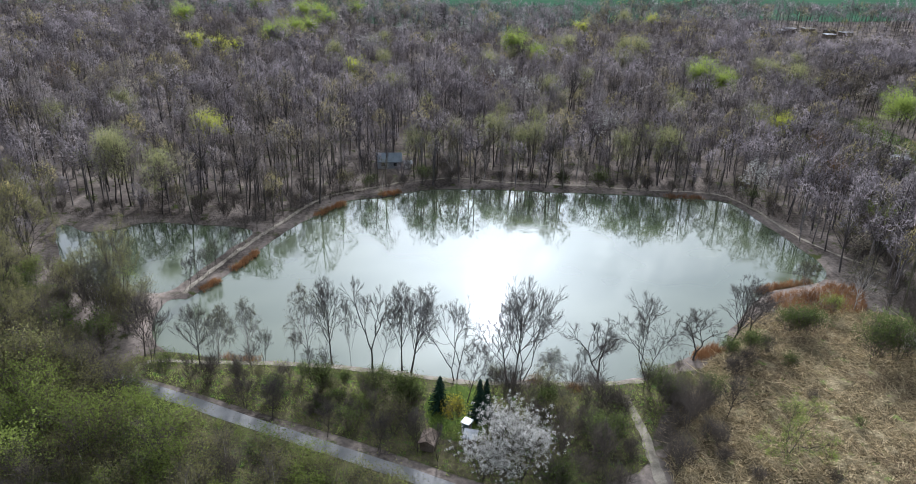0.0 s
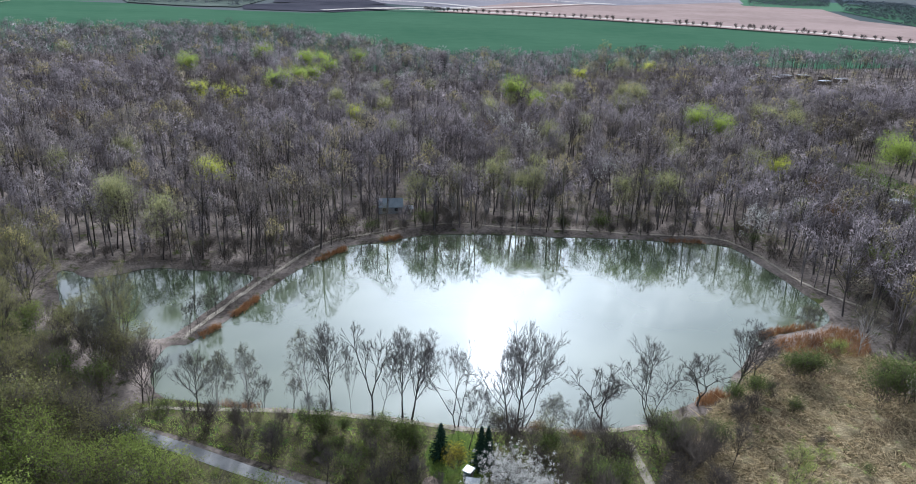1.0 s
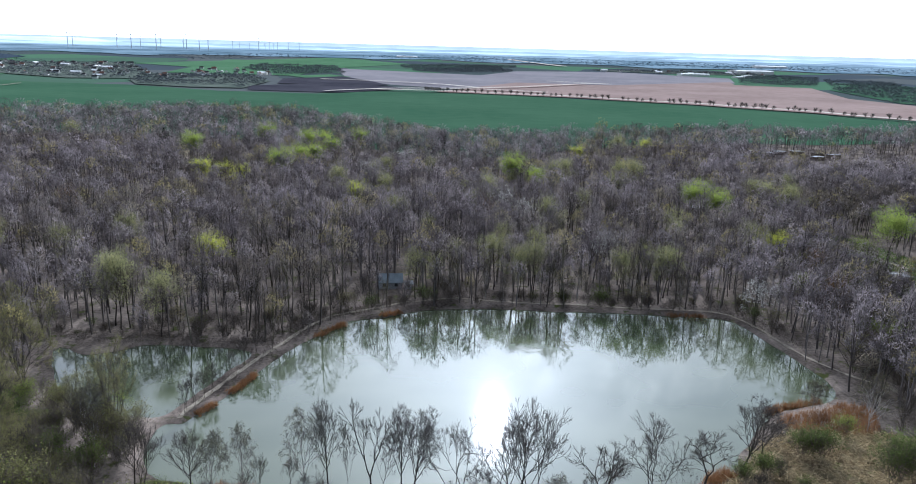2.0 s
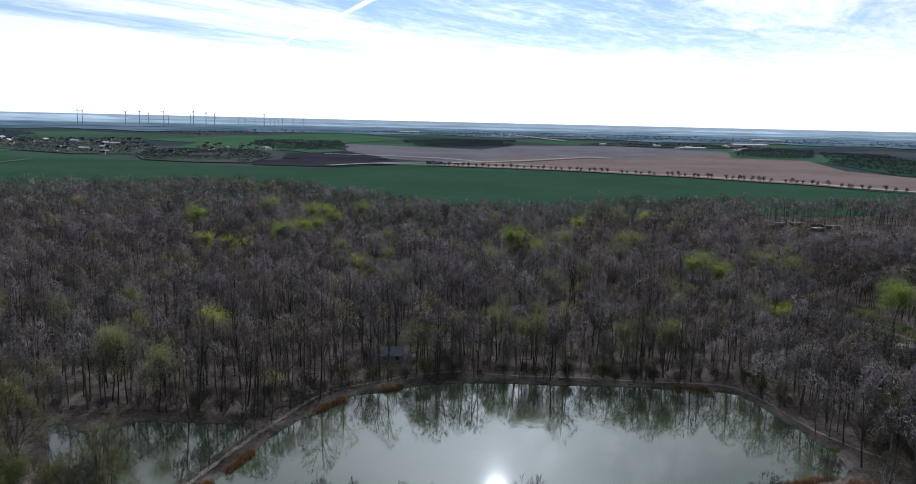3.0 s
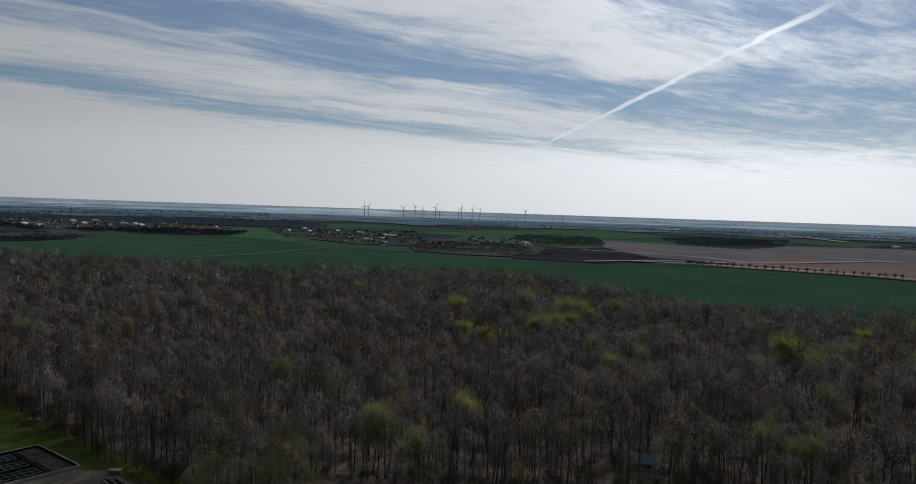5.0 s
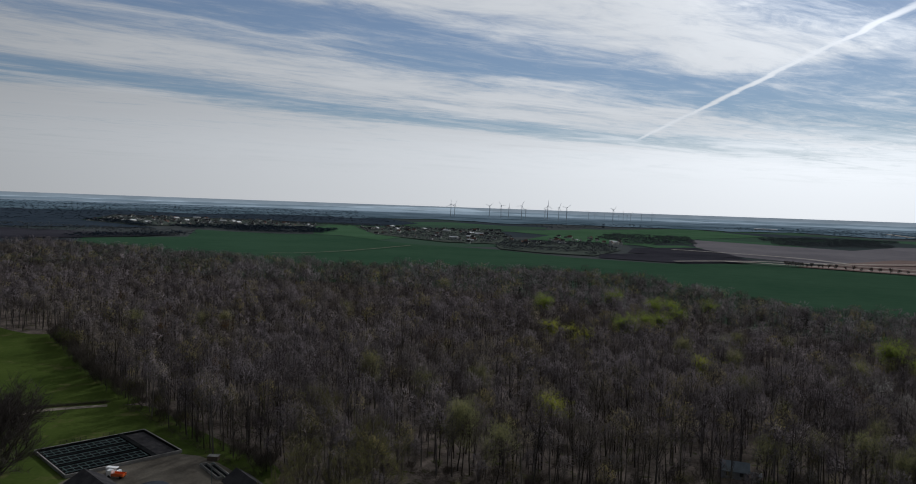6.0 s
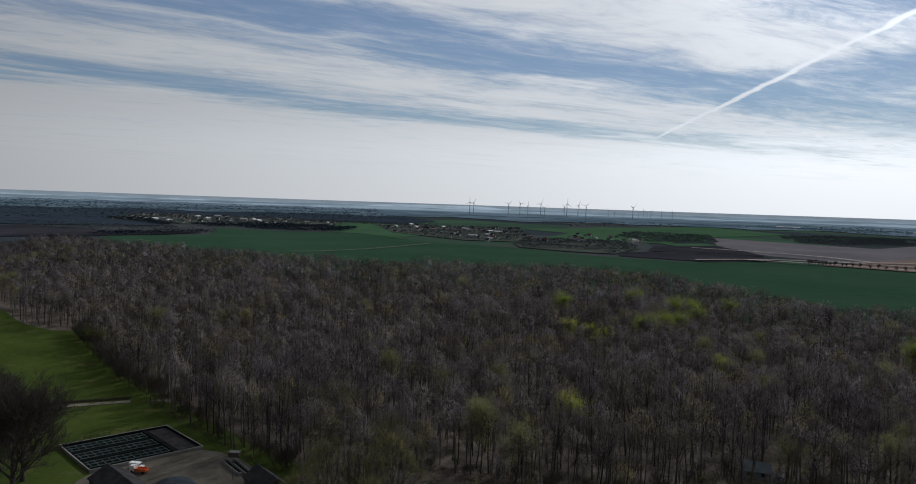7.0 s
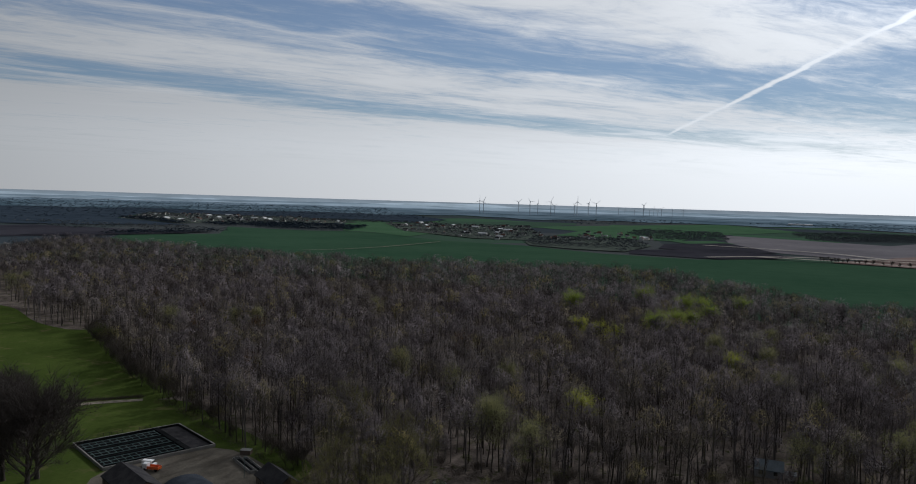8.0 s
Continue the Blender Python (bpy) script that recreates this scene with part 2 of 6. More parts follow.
M_FOREST_TWIG = material("forest_twigs", (0.032, 0.026, 0.026), (0.350, 0.306, 0.318), 0.012, 0.3, bump=0.0, spread=0.3, tint=(0.31, 0.265, 0.11), through_light=0.08, dome=True)
# far woods tinted blue: the haze before them is in the base colour
M_FAR_WOOD = material("hazed_distant_wood", (0.030, 0.042, 0.058), (0.050, 0.066, 0.084), 0.01, 0.1, bump=0.0, spread=0.2)
M_SCRUB = material("scrubby_ground", (0.062, 0.078, 0.066), (0.110, 0.124, 0.104), 0.02, 0.2, bump=0.0)
# copse colour paled to blue-grey, haze of its distance included
M_COPSE = material("hazed_copse", (0.076, 0.086, 0.092), (0.150, 0.160, 0.165), 0.01, 0.1, bump=0.0, spread=0.3)
M_WILLOW_TWIG = material("olive_willow_twigs", (0.070, 0.062, 0.036), (0.215, 0.195, 0.105), 0.1, 0.8, bump=0.0, spread=0.5, through_light=0.25)
M_SHRUB_TWIG = material("shrub_twigs", (0.026, 0.022, 0.019), (0.165, 0.140, 0.118), 0.1, 0.8, bump=0.0, spread=0.6, through_light=0.2)
M_LEAF = material("fresh_leaves", (0.18, 0.23, 0.05), (0.27, 0.32, 0.075), 0.15, 1.0, bump=0.0, spread=0.15, through_light=0.5)
M_LEAF_SHRUB = material("young_shrub_leaves", (0.12, 0.155, 0.036), (0.215, 0.25, 0.060), 0.15, 1.0, bump=0.0, spread=0.2, through_light=0.45)
M_LEAF_LIME = material("lime_leaves", (0.31, 0.33, 0.055), (0.44, 0.45, 0.09), 0.3, 2.0, bump=0.0, spread=0.15, through_light=0.55)
M_PALE = material("pale_catkins", (0.195, 0.195, 0.088), (0.285, 0.28, 0.135), 0.3, 2.0, bump=0.0, spread=0.15, through_light=0.5)
M_BUD = material("olive_buds", (0.115, 0.112, 0.046), (0.175, 0.168, 0.07), 0.3, 2.0, bump=0.0, spread=0.15, through_light=0.5)
M_SHRUB = material("shrub_leaves", (0.062, 0.085, 0.026), (0.12, 0.148, 0.045), 0.2, 1.0, bump=0.0, spread=0.15, through_light=0.45)
M_BLOSSOM = material("white_blossom", (0.26, 0.25, 0.225), (0.70, 0.68, 0.63), 0.5, 3.0, bump=0.0, spread=0.6, through_light=0.3)
M_RUST = material("rusty_buds", (0.12, 0.065, 0.026), (0.22, 0.13, 0.05), 0.3, 2.0, bump=0.0, spread=0.5, through_light=0.3)
M_FIR = material("fir_needles", (0.014, 0.030, 0.020), (0.040, 0.075, 0.048), 0.6, 4.0, bump=0.0, spread=0.6)
M_FORSYTHIA = material("yellow_blossom", (0.45, 0.36, 0.03), (0.70, 0.58, 0.06), 0.5, 3.0, bump=0.0, spread=0.5, through_light=0.3)
M_CONCRETE = material("grey_concrete", (0.20, 0.195, 0.182), (0.34, 0.33, 0.31), 0.15, 3.0, bump=0.3, dist=0.02)
M_YARD = material("concrete_yard", (0.085, 0.075, 0.061), (0.15, 0.134, 0.110), 0.12, 1.5, bump=0.2, dist=0.03)
M_BASIN = material("dark_basin", (0.010, 0.011, 0.012), (0.022, 0.023, 0.024), 0.3, 3.0, rough=0.9, bump=0.2)
M_STEEL = material("grey_green_steel", (0.07, 0.10, 0.10), (0.14, 0.185, 0.18), 0.6, 5.0, rough=0.85, bump=0.1)
M_ROOF_DARK = material("dark_roof", (0.030, 0.030, 0.033), (0.065, 0.062, 0.062), 0.4, 5.0, rough=0.8, bump=0.4)
M_ROOF_RED = material("clay_tile_roof", (0.11, 0.062, 0.050), (0.19, 0.11, 0.088), 0.3, 3.0, bump=0.4)
M_ROOF_BLUE = material("blue_grey_sheet_roof", (0.13, 0.155, 0.172), (0.21, 0.24, 0.262), 0.3, 3.0, rough=0.85, bump=0.1)
M_ROOF_SLATE = material("dark_blue_sheet_roof", (0.030, 0.035, 0.043), (0.055, 0.062, 0.073), 0.3, 3.0, rough=0.85, bump=0.1)
M_ROOF_FELT = material("pale_roofing_felt", (0.26, 0.27, 0.275), (0.46, 0.47, 0.48), 0.3, 3.0, rough=0.85, bump=0.2)
M_WALL_PALE = material("pale_render", (0.55, 0.53, 0.49), (0.78, 0.76, 0.72), 0.2, 2.0, bump=0.1)
M_WALL_WOOD = material("weathered_boards", (0.085, 0.065, 0.050), (0.20, 0.16, 0.13), 0.4, 6.0, bump=0.5)
M_WALL_GREY = material("grey_render", (0.25, 0.26, 0.27), (0.42, 0.43, 0.44), 0.2, 2.0, bump=0.1)
M_GLASS = material("dark_window_glass", (0.02, 0.024, 0.028), (0.035, 0.04, 0.045), 0.5, 2.0, rough=0.08, bump=0.0)
M_WHITE = material("white_paint", (0.70, 0.70, 0.69), (0.82, 0.82, 0.81), 0.5, 3.0, rough=0.5, bump=0.0)
M_ORANGE = material("orange_paint", (0.62, 0.10, 0.02), (0.75, 0.16, 0.03), 0.5, 3.0, rough=0.4, bump=0.0)
M_RUBBER = material("black_rubber", (0.015, 0.015, 0.015), (0.03, 0.03, 0.03), 2.0, 8.0, bump=0.0)
# white turbines coloured grey: their shaded, backlit side put into the paint
M_PAINT_GREY = material("backlit_grey_paint", (0.40, 0.42, 0.44), (0.52, 0.54, 0.56), 0.1, 1.0, rough=0.6, bump=0.0)
# each farther ring glows more, standing in for thicker haze
M_PLAIN = [haze_material("haze_glow_plain", air) for air in (0.07, 0.16, 0.32, 0.55, 0.85)]
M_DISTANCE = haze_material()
M_DISTANCE_NEAR = haze_material("haze_glow_ridge", 0.72)
M_ROOF_PALE = material("white_sheet_roof", (0.58, 0.585, 0.59), (0.80, 0.80, 0.80), 0.1, 2.0, rough=0.8, bump=0.1)
M_BRAMBLE = material("dry_bramble", (0.07, 0.043, 0.034), (0.17, 0.112, 0.088), 0.3, 3.0, bump=0.0, spread=0.4, through_light=0.2)
M_PALE_ROAD = material("pale_field_road", (0.38, 0.34, 0.29), (0.52, 0.47, 0.41), 0.02, 0.2, bump=0.0)


# ---- plan helpers ----
def land(x, y):
    """From the plan to the ground: flat near by, far off drawn in so that the plain rises softly to the skyline."""
    d = np.hypot(x, y)
    far = 1200 + 3500 * (1 - np.exp(-(np.maximum(d, 1200) - 1200) / 3500))
    k = np.where(d > 1200, far / np.maximum(d, 1.0), 1.0)
    return x * k, y * k, EYE * (1 - k)


def inside(px, py, poly):
    px, py = np.asarray(px, float), np.asarray(py, float)
    hit = np.zeros(px.shape, bool)
    n = len(poly)
    for i in range(n):
        (x0, y0), (x1, y1) = poly[i], poly[(i + 1) % n]
        if y0 == y1:
            continue
        cross = ((y0 > py) != (y1 > py)) & (px < (x1 - x0) * (py - y0) / (y1 - y0) + x0)
        hit ^= cross
    return hit


def edge_distance(px, py, poly, closed=True):
    px, py = np.asarray(px, float), np.asarray(py, float)
    best = np.full(px.shape, 1e9)
    for i in range(len(poly) if closed else len(poly) - 1):
        (x0, y0), (x1, y1) = poly[i], poly[(i + 1) % len(poly)]
        dx, dy = x1 - x0, y1 - y0
        k = np.clip(((px - x0) * dx + (py - y0) * dy) / (dx * dx + dy * dy + 1e-9), 0, 1)
        best = np.minimum(best, np.hypot(px - x0 - k * dx, py - y0 - k * dy))
    return best


def smooth(points, steps=5, closed=True):
    """A Catmull-Rom line through the points."""
    out, n = [], len(points)
    for i in range(n if closed else n - 1):
        p = [Vector(points[(i + j) % n] if closed else points[min(max(i + j, 0), n - 1)]) for j in (-1, 0, 1, 2)]
        for s in range(steps):
            t = s / steps
            out.append(tuple(0.5 * (2 * p[1] + (p[2] - p[0]) * t + (2 * p[0] - 5 * p[1] + 4 * p[2] - p[3]) * t * t + (3 * p[1] - p[0] - 3 * p[2] + p[3]) * t ** 3)))
    if not closed:
        out.append(tuple(points[-1]))
    return out


def offset(poly, d, rough=0.0):
    """The outline moved outwards by d (the outlines below run clockwise or not: the area's sign tells)."""
    area = sum(poly[i - 1][0] * poly[i][1] - poly[i][0] * poly[i - 1][1] for i in range(len(poly)))
    s, out = (1 if area > 0 else -1), []
    for i, (x, y) in enumerate(poly):
        tx, ty = poly[(i + 1) % len(poly)][0] - poly[i - 1][0], poly[(i + 1) % len(poly)][1] - poly[i - 1][1]
        ln = math.hypot(tx, ty) or 1
        k = d + rough * noise.noise((x * 0.25, y * 0.25, 0))
        out.append((x + s * ty / ln * k, y - s * tx / ln * k))
    return out


from mathutils.geometry import delaunay_2d_cdt


def mesh_from(name, verts, faces, mats, index=None, smooth_shade=False):
    """A mesh from arrays of triangles."""
    me = bpy.data.meshes.new(name)
    verts, faces = np.asarray(verts, np.float32), np.asarray(faces, np.int32)
    me.vertices.add(len(verts))
    me.vertices.foreach_set("co", verts.ravel())
    me.loops.add(len(faces) * 3)
    me.loops.foreach_set("vertex_index", faces.ravel())
    me.polygons.add(len(faces))
    me.polygons.foreach_set("loop_start", np.arange(0, len(faces) * 3, 3, dtype=np.int32))
    for m in mats:
        me.materials.append(m)
    if index is not None:
        me.polygons.foreach_set("material_index", np.asarray(index, np.int32))
    if smooth_shade:
        me.polygons.foreach_set("use_smooth", np.ones(len(faces), bool))
    me.update(calc_edges=True)
    return me


def fill(outline, step, extra=()):
    """Triangles that fill an outline of the plan, with a grid inside."""
    pts = list(outline) + list(extra)
    xs, ys = [p[0] for p in outline], [p[1] for p in outline]
    if step:
        gx, gy = np.meshgrid(np.arange(min(xs), max(xs), step), np.arange(min(ys), max(ys), step))
        gx, gy = gx.ravel(), gy.ravel()
        keep = inside(gx, gy, outline)
        keep[keep] = edge_distance(gx[keep], gy[keep], outline) > step * 0.35
        pts += list(zip(gx[keep], gy[keep]))
    n = len(outline)
    v, _, f, *_ = delaunay_2d_cdt([Vector(p) for p in pts], [(i, (i + 1) % n) for i in range(n)], [], 0, 1e-4)
    v = np.array([tuple(p) for p in v])
    f = np.array([t for t in f if len(t) == 3])
    c = v[f].mean(1)
    return v, f[inside(c[:, 0], c[:, 1], outline)]


def sheet(name, outline, mat, lift, step=0, relief=0.0, label="", category="", kind="structure"):
    """A thin cover of the ground: a field, a path's bed, a lawn."""
    v, f = fill(outline, step)
    x, y, z = land(v[:, 0], v[:, 1])
    bumps = np.array([noise.fractal((a * 0.35, b * 0.35, 0.5), 1.0, 2.0, 4) for a, b in v]) * relief if relief else 0
    edge = np.clip(edge_distance(v[:, 0], v[:, 1], outline) / 3.0, 0, 1) if relief else 0
    me = mesh_from(name, np.stack([x, y, z + lift + np.maximum(bumps, -lift * 0.5) * edge], 1), f, [mat], smooth_shade=True)
    up = np.zeros(len(f) * 3)
    me.polygons.foreach_get("normal", up)
    if up[2::3].mean() < 0:
        me.flip_normals()
    return tagged(new(name, me), label, category, kind=kind)


def ribbon(name, line, width, mat, lift, label, category, wobble=0.15, parent=None, steps=6):
    """A road or path along a line of the plan."""
    pts = smooth(line, steps, closed=False)
    left, right = [], []
    for i, (x, y) in enumerate(pts):
        a, b = pts[max(i - 1, 0)], pts[min(i + 1, len(pts) - 1)]
        tx, ty = b[0] - a[0], b[1] - a[1]
        ln = math.hypot(tx, ty)
        for side, row in ((1, left), (-1, right)):
            k = side * (width / 2 + wobble * noise.noise((x * 0.5, y * 0.5, side)))
            row.append((x - ty / ln * k, y + tx / ln * k))
    v = np.array(left + right)
    n = len(left)
    f = [t for i in range(n - 1) for t in ((i, n + i, i + 1), (i + 1, n + i, n + i + 1))]
    x, y, z = land(v[:, 0], v[:, 1])
    me = mesh_from(name, np.stack([x, y, z + lift], 1), f, [mat])
    return tagged(new(name, me), label, category, kind="structure")


# ---- shorelines of the two ponds ----
LAKE_NEAR = [(-59.8, 126.0), (-52.8, 120.6), (-42.6, 120.1), (-31.3, 120.3), (-19.9, 119.4), (-6.2, 117.6), (-0.6, 116.7), (6.0, 116.0), (14.3, 117.0), (24.9, 117.2), (36.3, 119.2), (40.0, 122.7), (47.5, 127.2), (54.9, 131.0), (58.7, 137.8), (71.7, 154.8), (80.3, 159.4), (91.3, 164.9)]
LAKE_FAR = [(93.9, 174.2), (91.6, 187.8), (88.4, 201.5), (85.9, 212.0), (82.3, 217.7), (67.2, 219.4), (48.8, 220.7), (30.2, 220.3), (11.6, 221.0), (-8.7, 218.7), (-17.6, 214.5), (-23.4, 210.3), (-32.8, 206.9), (-37.0, 200.7), (-43.2, 188.9), (-48.3, 176.3), (-51.4, 165.2), (-54.3, 155.3), (-57.3, 147.6), (-59.4, 143.0), (-63.0, 141.6), (-62.9, 133.9)]
POND = [(-107.9, 182.3), (-99.4, 177.0), (-91.2, 179.4), (-85.4, 184.4), (-72.6, 184.4), (-60.0, 183.4), (-55.5, 179.7), (-57.6, 172.6), (-61.1, 160.5), (-63.0, 152.5), (-64.8, 147.3), (-67.4, 145.6), (-76.3, 146.5), (-85.8, 149.8), (-92.2, 155.9), (-100.3, 167.2)]
LAKE = smooth(LAKE_NEAR + LAKE_FAR, 4)
POND = smooth(POND, 4)


def build_ground():
    pts, edges = [(0.0, 0.0)], []
    radius = [25, 45, 65, 80] + list(np.arange(92, 262, 10)) + list(270 * 1.09 ** np.arange(0, 52))
    for i, r in enumerate(radius):
        n = 120 if r > 85 else 36
        for j in range(n):
            a = 2 * math.pi * (j + 0.5 * (i % 2)) / n
            pts.append((r * math.sin(a), r * math.cos(a)))
    pts = [p for p in pts if min(edge_distance([p[0]], [p[1]], LAKE)[0], edge_distance([p[0]], [p[1]], POND)[0]) > 4.0]
    for shore in (LAKE, POND):
        for d, rough in ((1.0, 0.7), (-0.9, 0.0)):
            start, loop = len(pts), offset(shore, d, rough)
            pts += loop
            edges += [(start + i, start + (i + 1) % len(loop)) for i in range(len(loop))]
    v, _, f, *_ = delaunay_2d_cdt([Vector(p) for p in pts], edges, [], 0, 1e-4)
    v = np.array([tuple(p) for p in v])
    f = np.array([t for t in f if len(t) == 3])
    x, y, z = land(v[:, 0], v[:, 1])
    wet = np.zeros(len(v), bool)
    for shore in (LAKE, POND):
        wet |= inside(v[:, 0], v[:, 1], offset(shore, -0.3))
    z = np.where(wet, -1.7, z)
    me = mesh_from("ground", np.stack([x, y, z], 1), f, [M_LITTER], smooth_shade=True)
    up = np.zeros(len(f) * 3)
    me.polygons.foreach_get("normal", up)
    if up[2::3].mean() < 0:
        me.flip_normals()
    tagged(new("ground", me), "brown leaf-littered ground that reaches the skyline", "ground", kind="structure")


build_ground()
for shore, label in ((LAKE, "still greenish pond water mirroring bright sky"), (POND, "smaller dark pond behind the dam")):
    v, f = fill(offset(shore, 0.7), 12)
    me = mesh_from("water", np.concatenate([v, np.full((len(v), 1), WATER_Z)], 1), f, [M_WATER])
    up = np.zeros(len(f) * 3)
    me.polygons.foreach_get("normal", up)
    if up[2::3].mean() < 0:
        me.flip_normals()
    tagged(new("water", me), label, "pond", kind="structure")

# ---- covers of the ground near by ----
MEADOW = smooth([(46.6, 119.5), (55.0, 128.3), (63.0, 138.0), (72.0, 146.0), (84.0, 147.0), (97.0, 146.0), (112.0, 134.0), (108.0, 105.0), (80.0, 78.0), (50.0, 76.0), (36.0, 80.0), (36.5, 98.0), (41.0, 110.0)], 4)
sheet("meadow", MEADOW, M_STRAW, 0.30, 0.9, 0.55, "rough meadow of flattened straw-coloured dry grass", "meadow")
BANK = smooth([(-62, 114.5), (-57, 121), (-42, 118.8), (-25, 118.4), (-5, 115.8), (6, 114.4), (25, 115.6), (36, 117.0), (46, 121), (45, 118), (38, 108), (34.0, 100), (30.0, 92), (15, 86), (4, 88.5), (-16, 97), (-35, 104), (-50, 110)], 4)
sheet("bank_turf", BANK, M_TURF, 0.06, 4, 0, "patchy spring turf between pond and lane", "grass")
GARDEN = smooth([(-4.5, 109), (0, 113), (5, 112), (6.5, 106), (5, 99), (-1, 98), (-4, 102)], 4)
sheet("garden_lawn", GARDEN, M_LAWN, 0.10, 2, 0, "small bright green garden lawn", "lawn")
REEDS = smooth([(72.6, 152.0), (79.4, 155.5), (91.4, 160.5), (96.6, 158.5), (93.8, 148.0), (84.4, 145.3), (74.3, 147.0)], 3)
sheet("verge", smooth([(-75, 112), (-50, 105.6), (-30, 98.5), (-10, 90.5), (8, 82), (4, 76), (-20, 78), (-50, 84), (-90, 90)], 4), M_TURF, 0.05, 5, 0, "green undergrowth beside the lane", "grass")
ribbon("lane", [(-118, 121.5), (-90, 117.8), (-62.0, 111.6), (-35.0, 100.9), (-16.1, 93.2), (0.1, 86.5), (22, 76)], 2.8, M_ASPHALT, 0.14, "narrow grey asphalt lane crossed by tree shadows", "road")
ribbon("shore_path", [(-59.5, 111.6), (-58.0, 117.4), (-49.6, 117.9), (-36.3, 118.2), (-24.1, 117.9), (-3.9, 115.5), (2.7, 114.2), (13.6, 114.9), (24.6, 115.1), (35.9, 116.9)], 1.1, M_SAND, 0.13, "trodden sandy footpath along the pond", "path", 0.5)
ribbon("dam_path", [(-61.0, 144.6), (-59.6, 151.9), (-57.2, 160.8), (-54.6, 170.3), (-52.0, 178.7), (-49.1, 186.2), (-46.6, 194.3), (-43.0, 203.3), (-38.0, 210.4), (-31.6, 214.7), (-25.6, 218.7), (-18.4, 223.7)], 1.2, M_SAND, 0.13, "pale sandy path on the dam between the ponds", "path", 0.5)
ribbon("far_path", [(-18.4, 223.7), (-9.2, 227.1), (-1.6, 229.7), (8.0, 228.0), (21.3, 226.6), (40.4, 226.6), (57.1, 224.6), (74.0, 224.2), (84.1, 221.5), (90.0, 210.3), (94.1, 193.2), (99.1, 181.7), (110, 168)], 0.95, M_SAND, 0.13, "pale path round the far shore", "path", 0.7)
ribbon("dirt_track", [(31.0, 112), (32.1, 107.7), (32.9, 100.6), (32.9, 94.0), (32.9, 89.0), (34, 76)], 1.7, M_SAND, 0.15, "rutted dirt track beside the meadow", "track", 0.5)
sheet("allotment_grass", smooth([(155, 345), (176, 330), (186, 290), (172, 262), (150, 240), (146, 262), (160, 300)], 4), M_LAWN, 0.08, 8, 0, "bright grass round garden huts", "grass")
ribbon("garden_track", [(162, 345), (163.6, 336.1), (166.6, 319.1), (170.1, 300.3), (176, 280)], 2.6, M_SAND, 0.16, "pale track through bright grass", "track", 0.3)

# the waterworks' meadows
sheet("west_meadow", smooth([(-520, 285), (-444, 262), (-405, 258), (-384, 265), (-310, 229), (-262, 206), (-238, 195), (-262, 159), (-300, 140), (-420, 170), (-560, 250)], 4), M_LAWN, 0.05, 14, 0, "mown green meadow beside the forest", "meadow")
sheet("tank_meadow", smooth([(-259, 159), (-235, 193), (-203, 186), (-168, 176), (-142, 167), (-140, 140), (-170, 105), (-200, 92), (-262, 118)], 4), M_LAWN, 0.06, 8, 0, "green grass round the concrete basin", "meadow")
ribbon("meadow_path", [(-285, 132), (-260.8, 158.1), (-255.5, 170.5), (-243.6, 186.0)], 3.4, M_SAND, 0.16, "pale field path between two meadows", "path", 0.3)
sheet("yard", smooth([(-189, 133), (-180, 162.5), (-156, 161), (-146, 150), (-150, 128), (-176, 118)], 3), M_YARD, 0.13, 5, 0, "pale concrete yard of the waterworks", "yard")

# ---- fields as far as the skyline ----
FIELD_GREEN = [(-1250, 900), (-1200, 1100), (-1477, 1383), (-1338, 1382), (-1229, 1411), (-1167, 1486), (-1071, 1488), (-895, 1378), (-774, 1326), (-595, 1320), (-409, 1225), (-233, 1222), (-170, 1320), (-72, 1327), (85, 1304), (273, 1223), (428, 1127), (572, 972), (760, 760), (640, 755), (430, 728), (330, 692), (215, 690), (150, 655), (0, 540), (-120, 600), (-300, 640), (-600, 560), (-900, 560), (-1100, 760)]
sheet("wheat_field", FIELD_GREEN, M_CROP, 0.5, 60, 0, "wide deep green field of winter wheat", "field")
FIELD_BROWN = [(-60, 1350), (117, 1821), (346, 1815), (778, 2246), (720, 2034), (892, 1960), (760, 1500), (800, 1300), (620, 985), (433, 1150), (276, 1248), (86, 1331)]
sheet("ploughed_field", FIELD_BROWN, M_PLOUGH, 0.8, 80, 0, "bare reddish-brown ploughed field", "field")
sheet("fallow_field", [(-440, 2515), (38, 2248), (177, 2763), (567, 2988), (895, 2588), (766, 2163), (340, 1803), (117, 1805), (-20, 1480), (-158, 1560), (-280, 1760)], M_PLOUGH_GREY, 0.6, 90, 0, "grey-brown bare field beyond the avenue", "field")
sheet("dark_field", [(-405, 1376), (-330, 1500), (-271, 1559), (-152, 1492), (-120, 1420), (-148, 1348), (-217, 1252), (-369, 1259)], M_PLOUGH_DARK, 1.1, 70, 0, "almost black freshly turned field", "field")
sheet("dark_strip", [(-415, 1687), (-313, 1888), (-215, 1680), (-160, 1530), (-376, 1481)], M_PLOUGH_DARK, 1.4, 70, 0, "dark strip of turned earth", "field")
sheet("pale_meadow", [(-1111, 2483), (-777, 4461), (-266, 3388), (-419, 2647), (-458, 1922), (-686, 2153)], M_CROP_PALE, 0.9, 160, 0, "pale green pasture behind the village", "field")
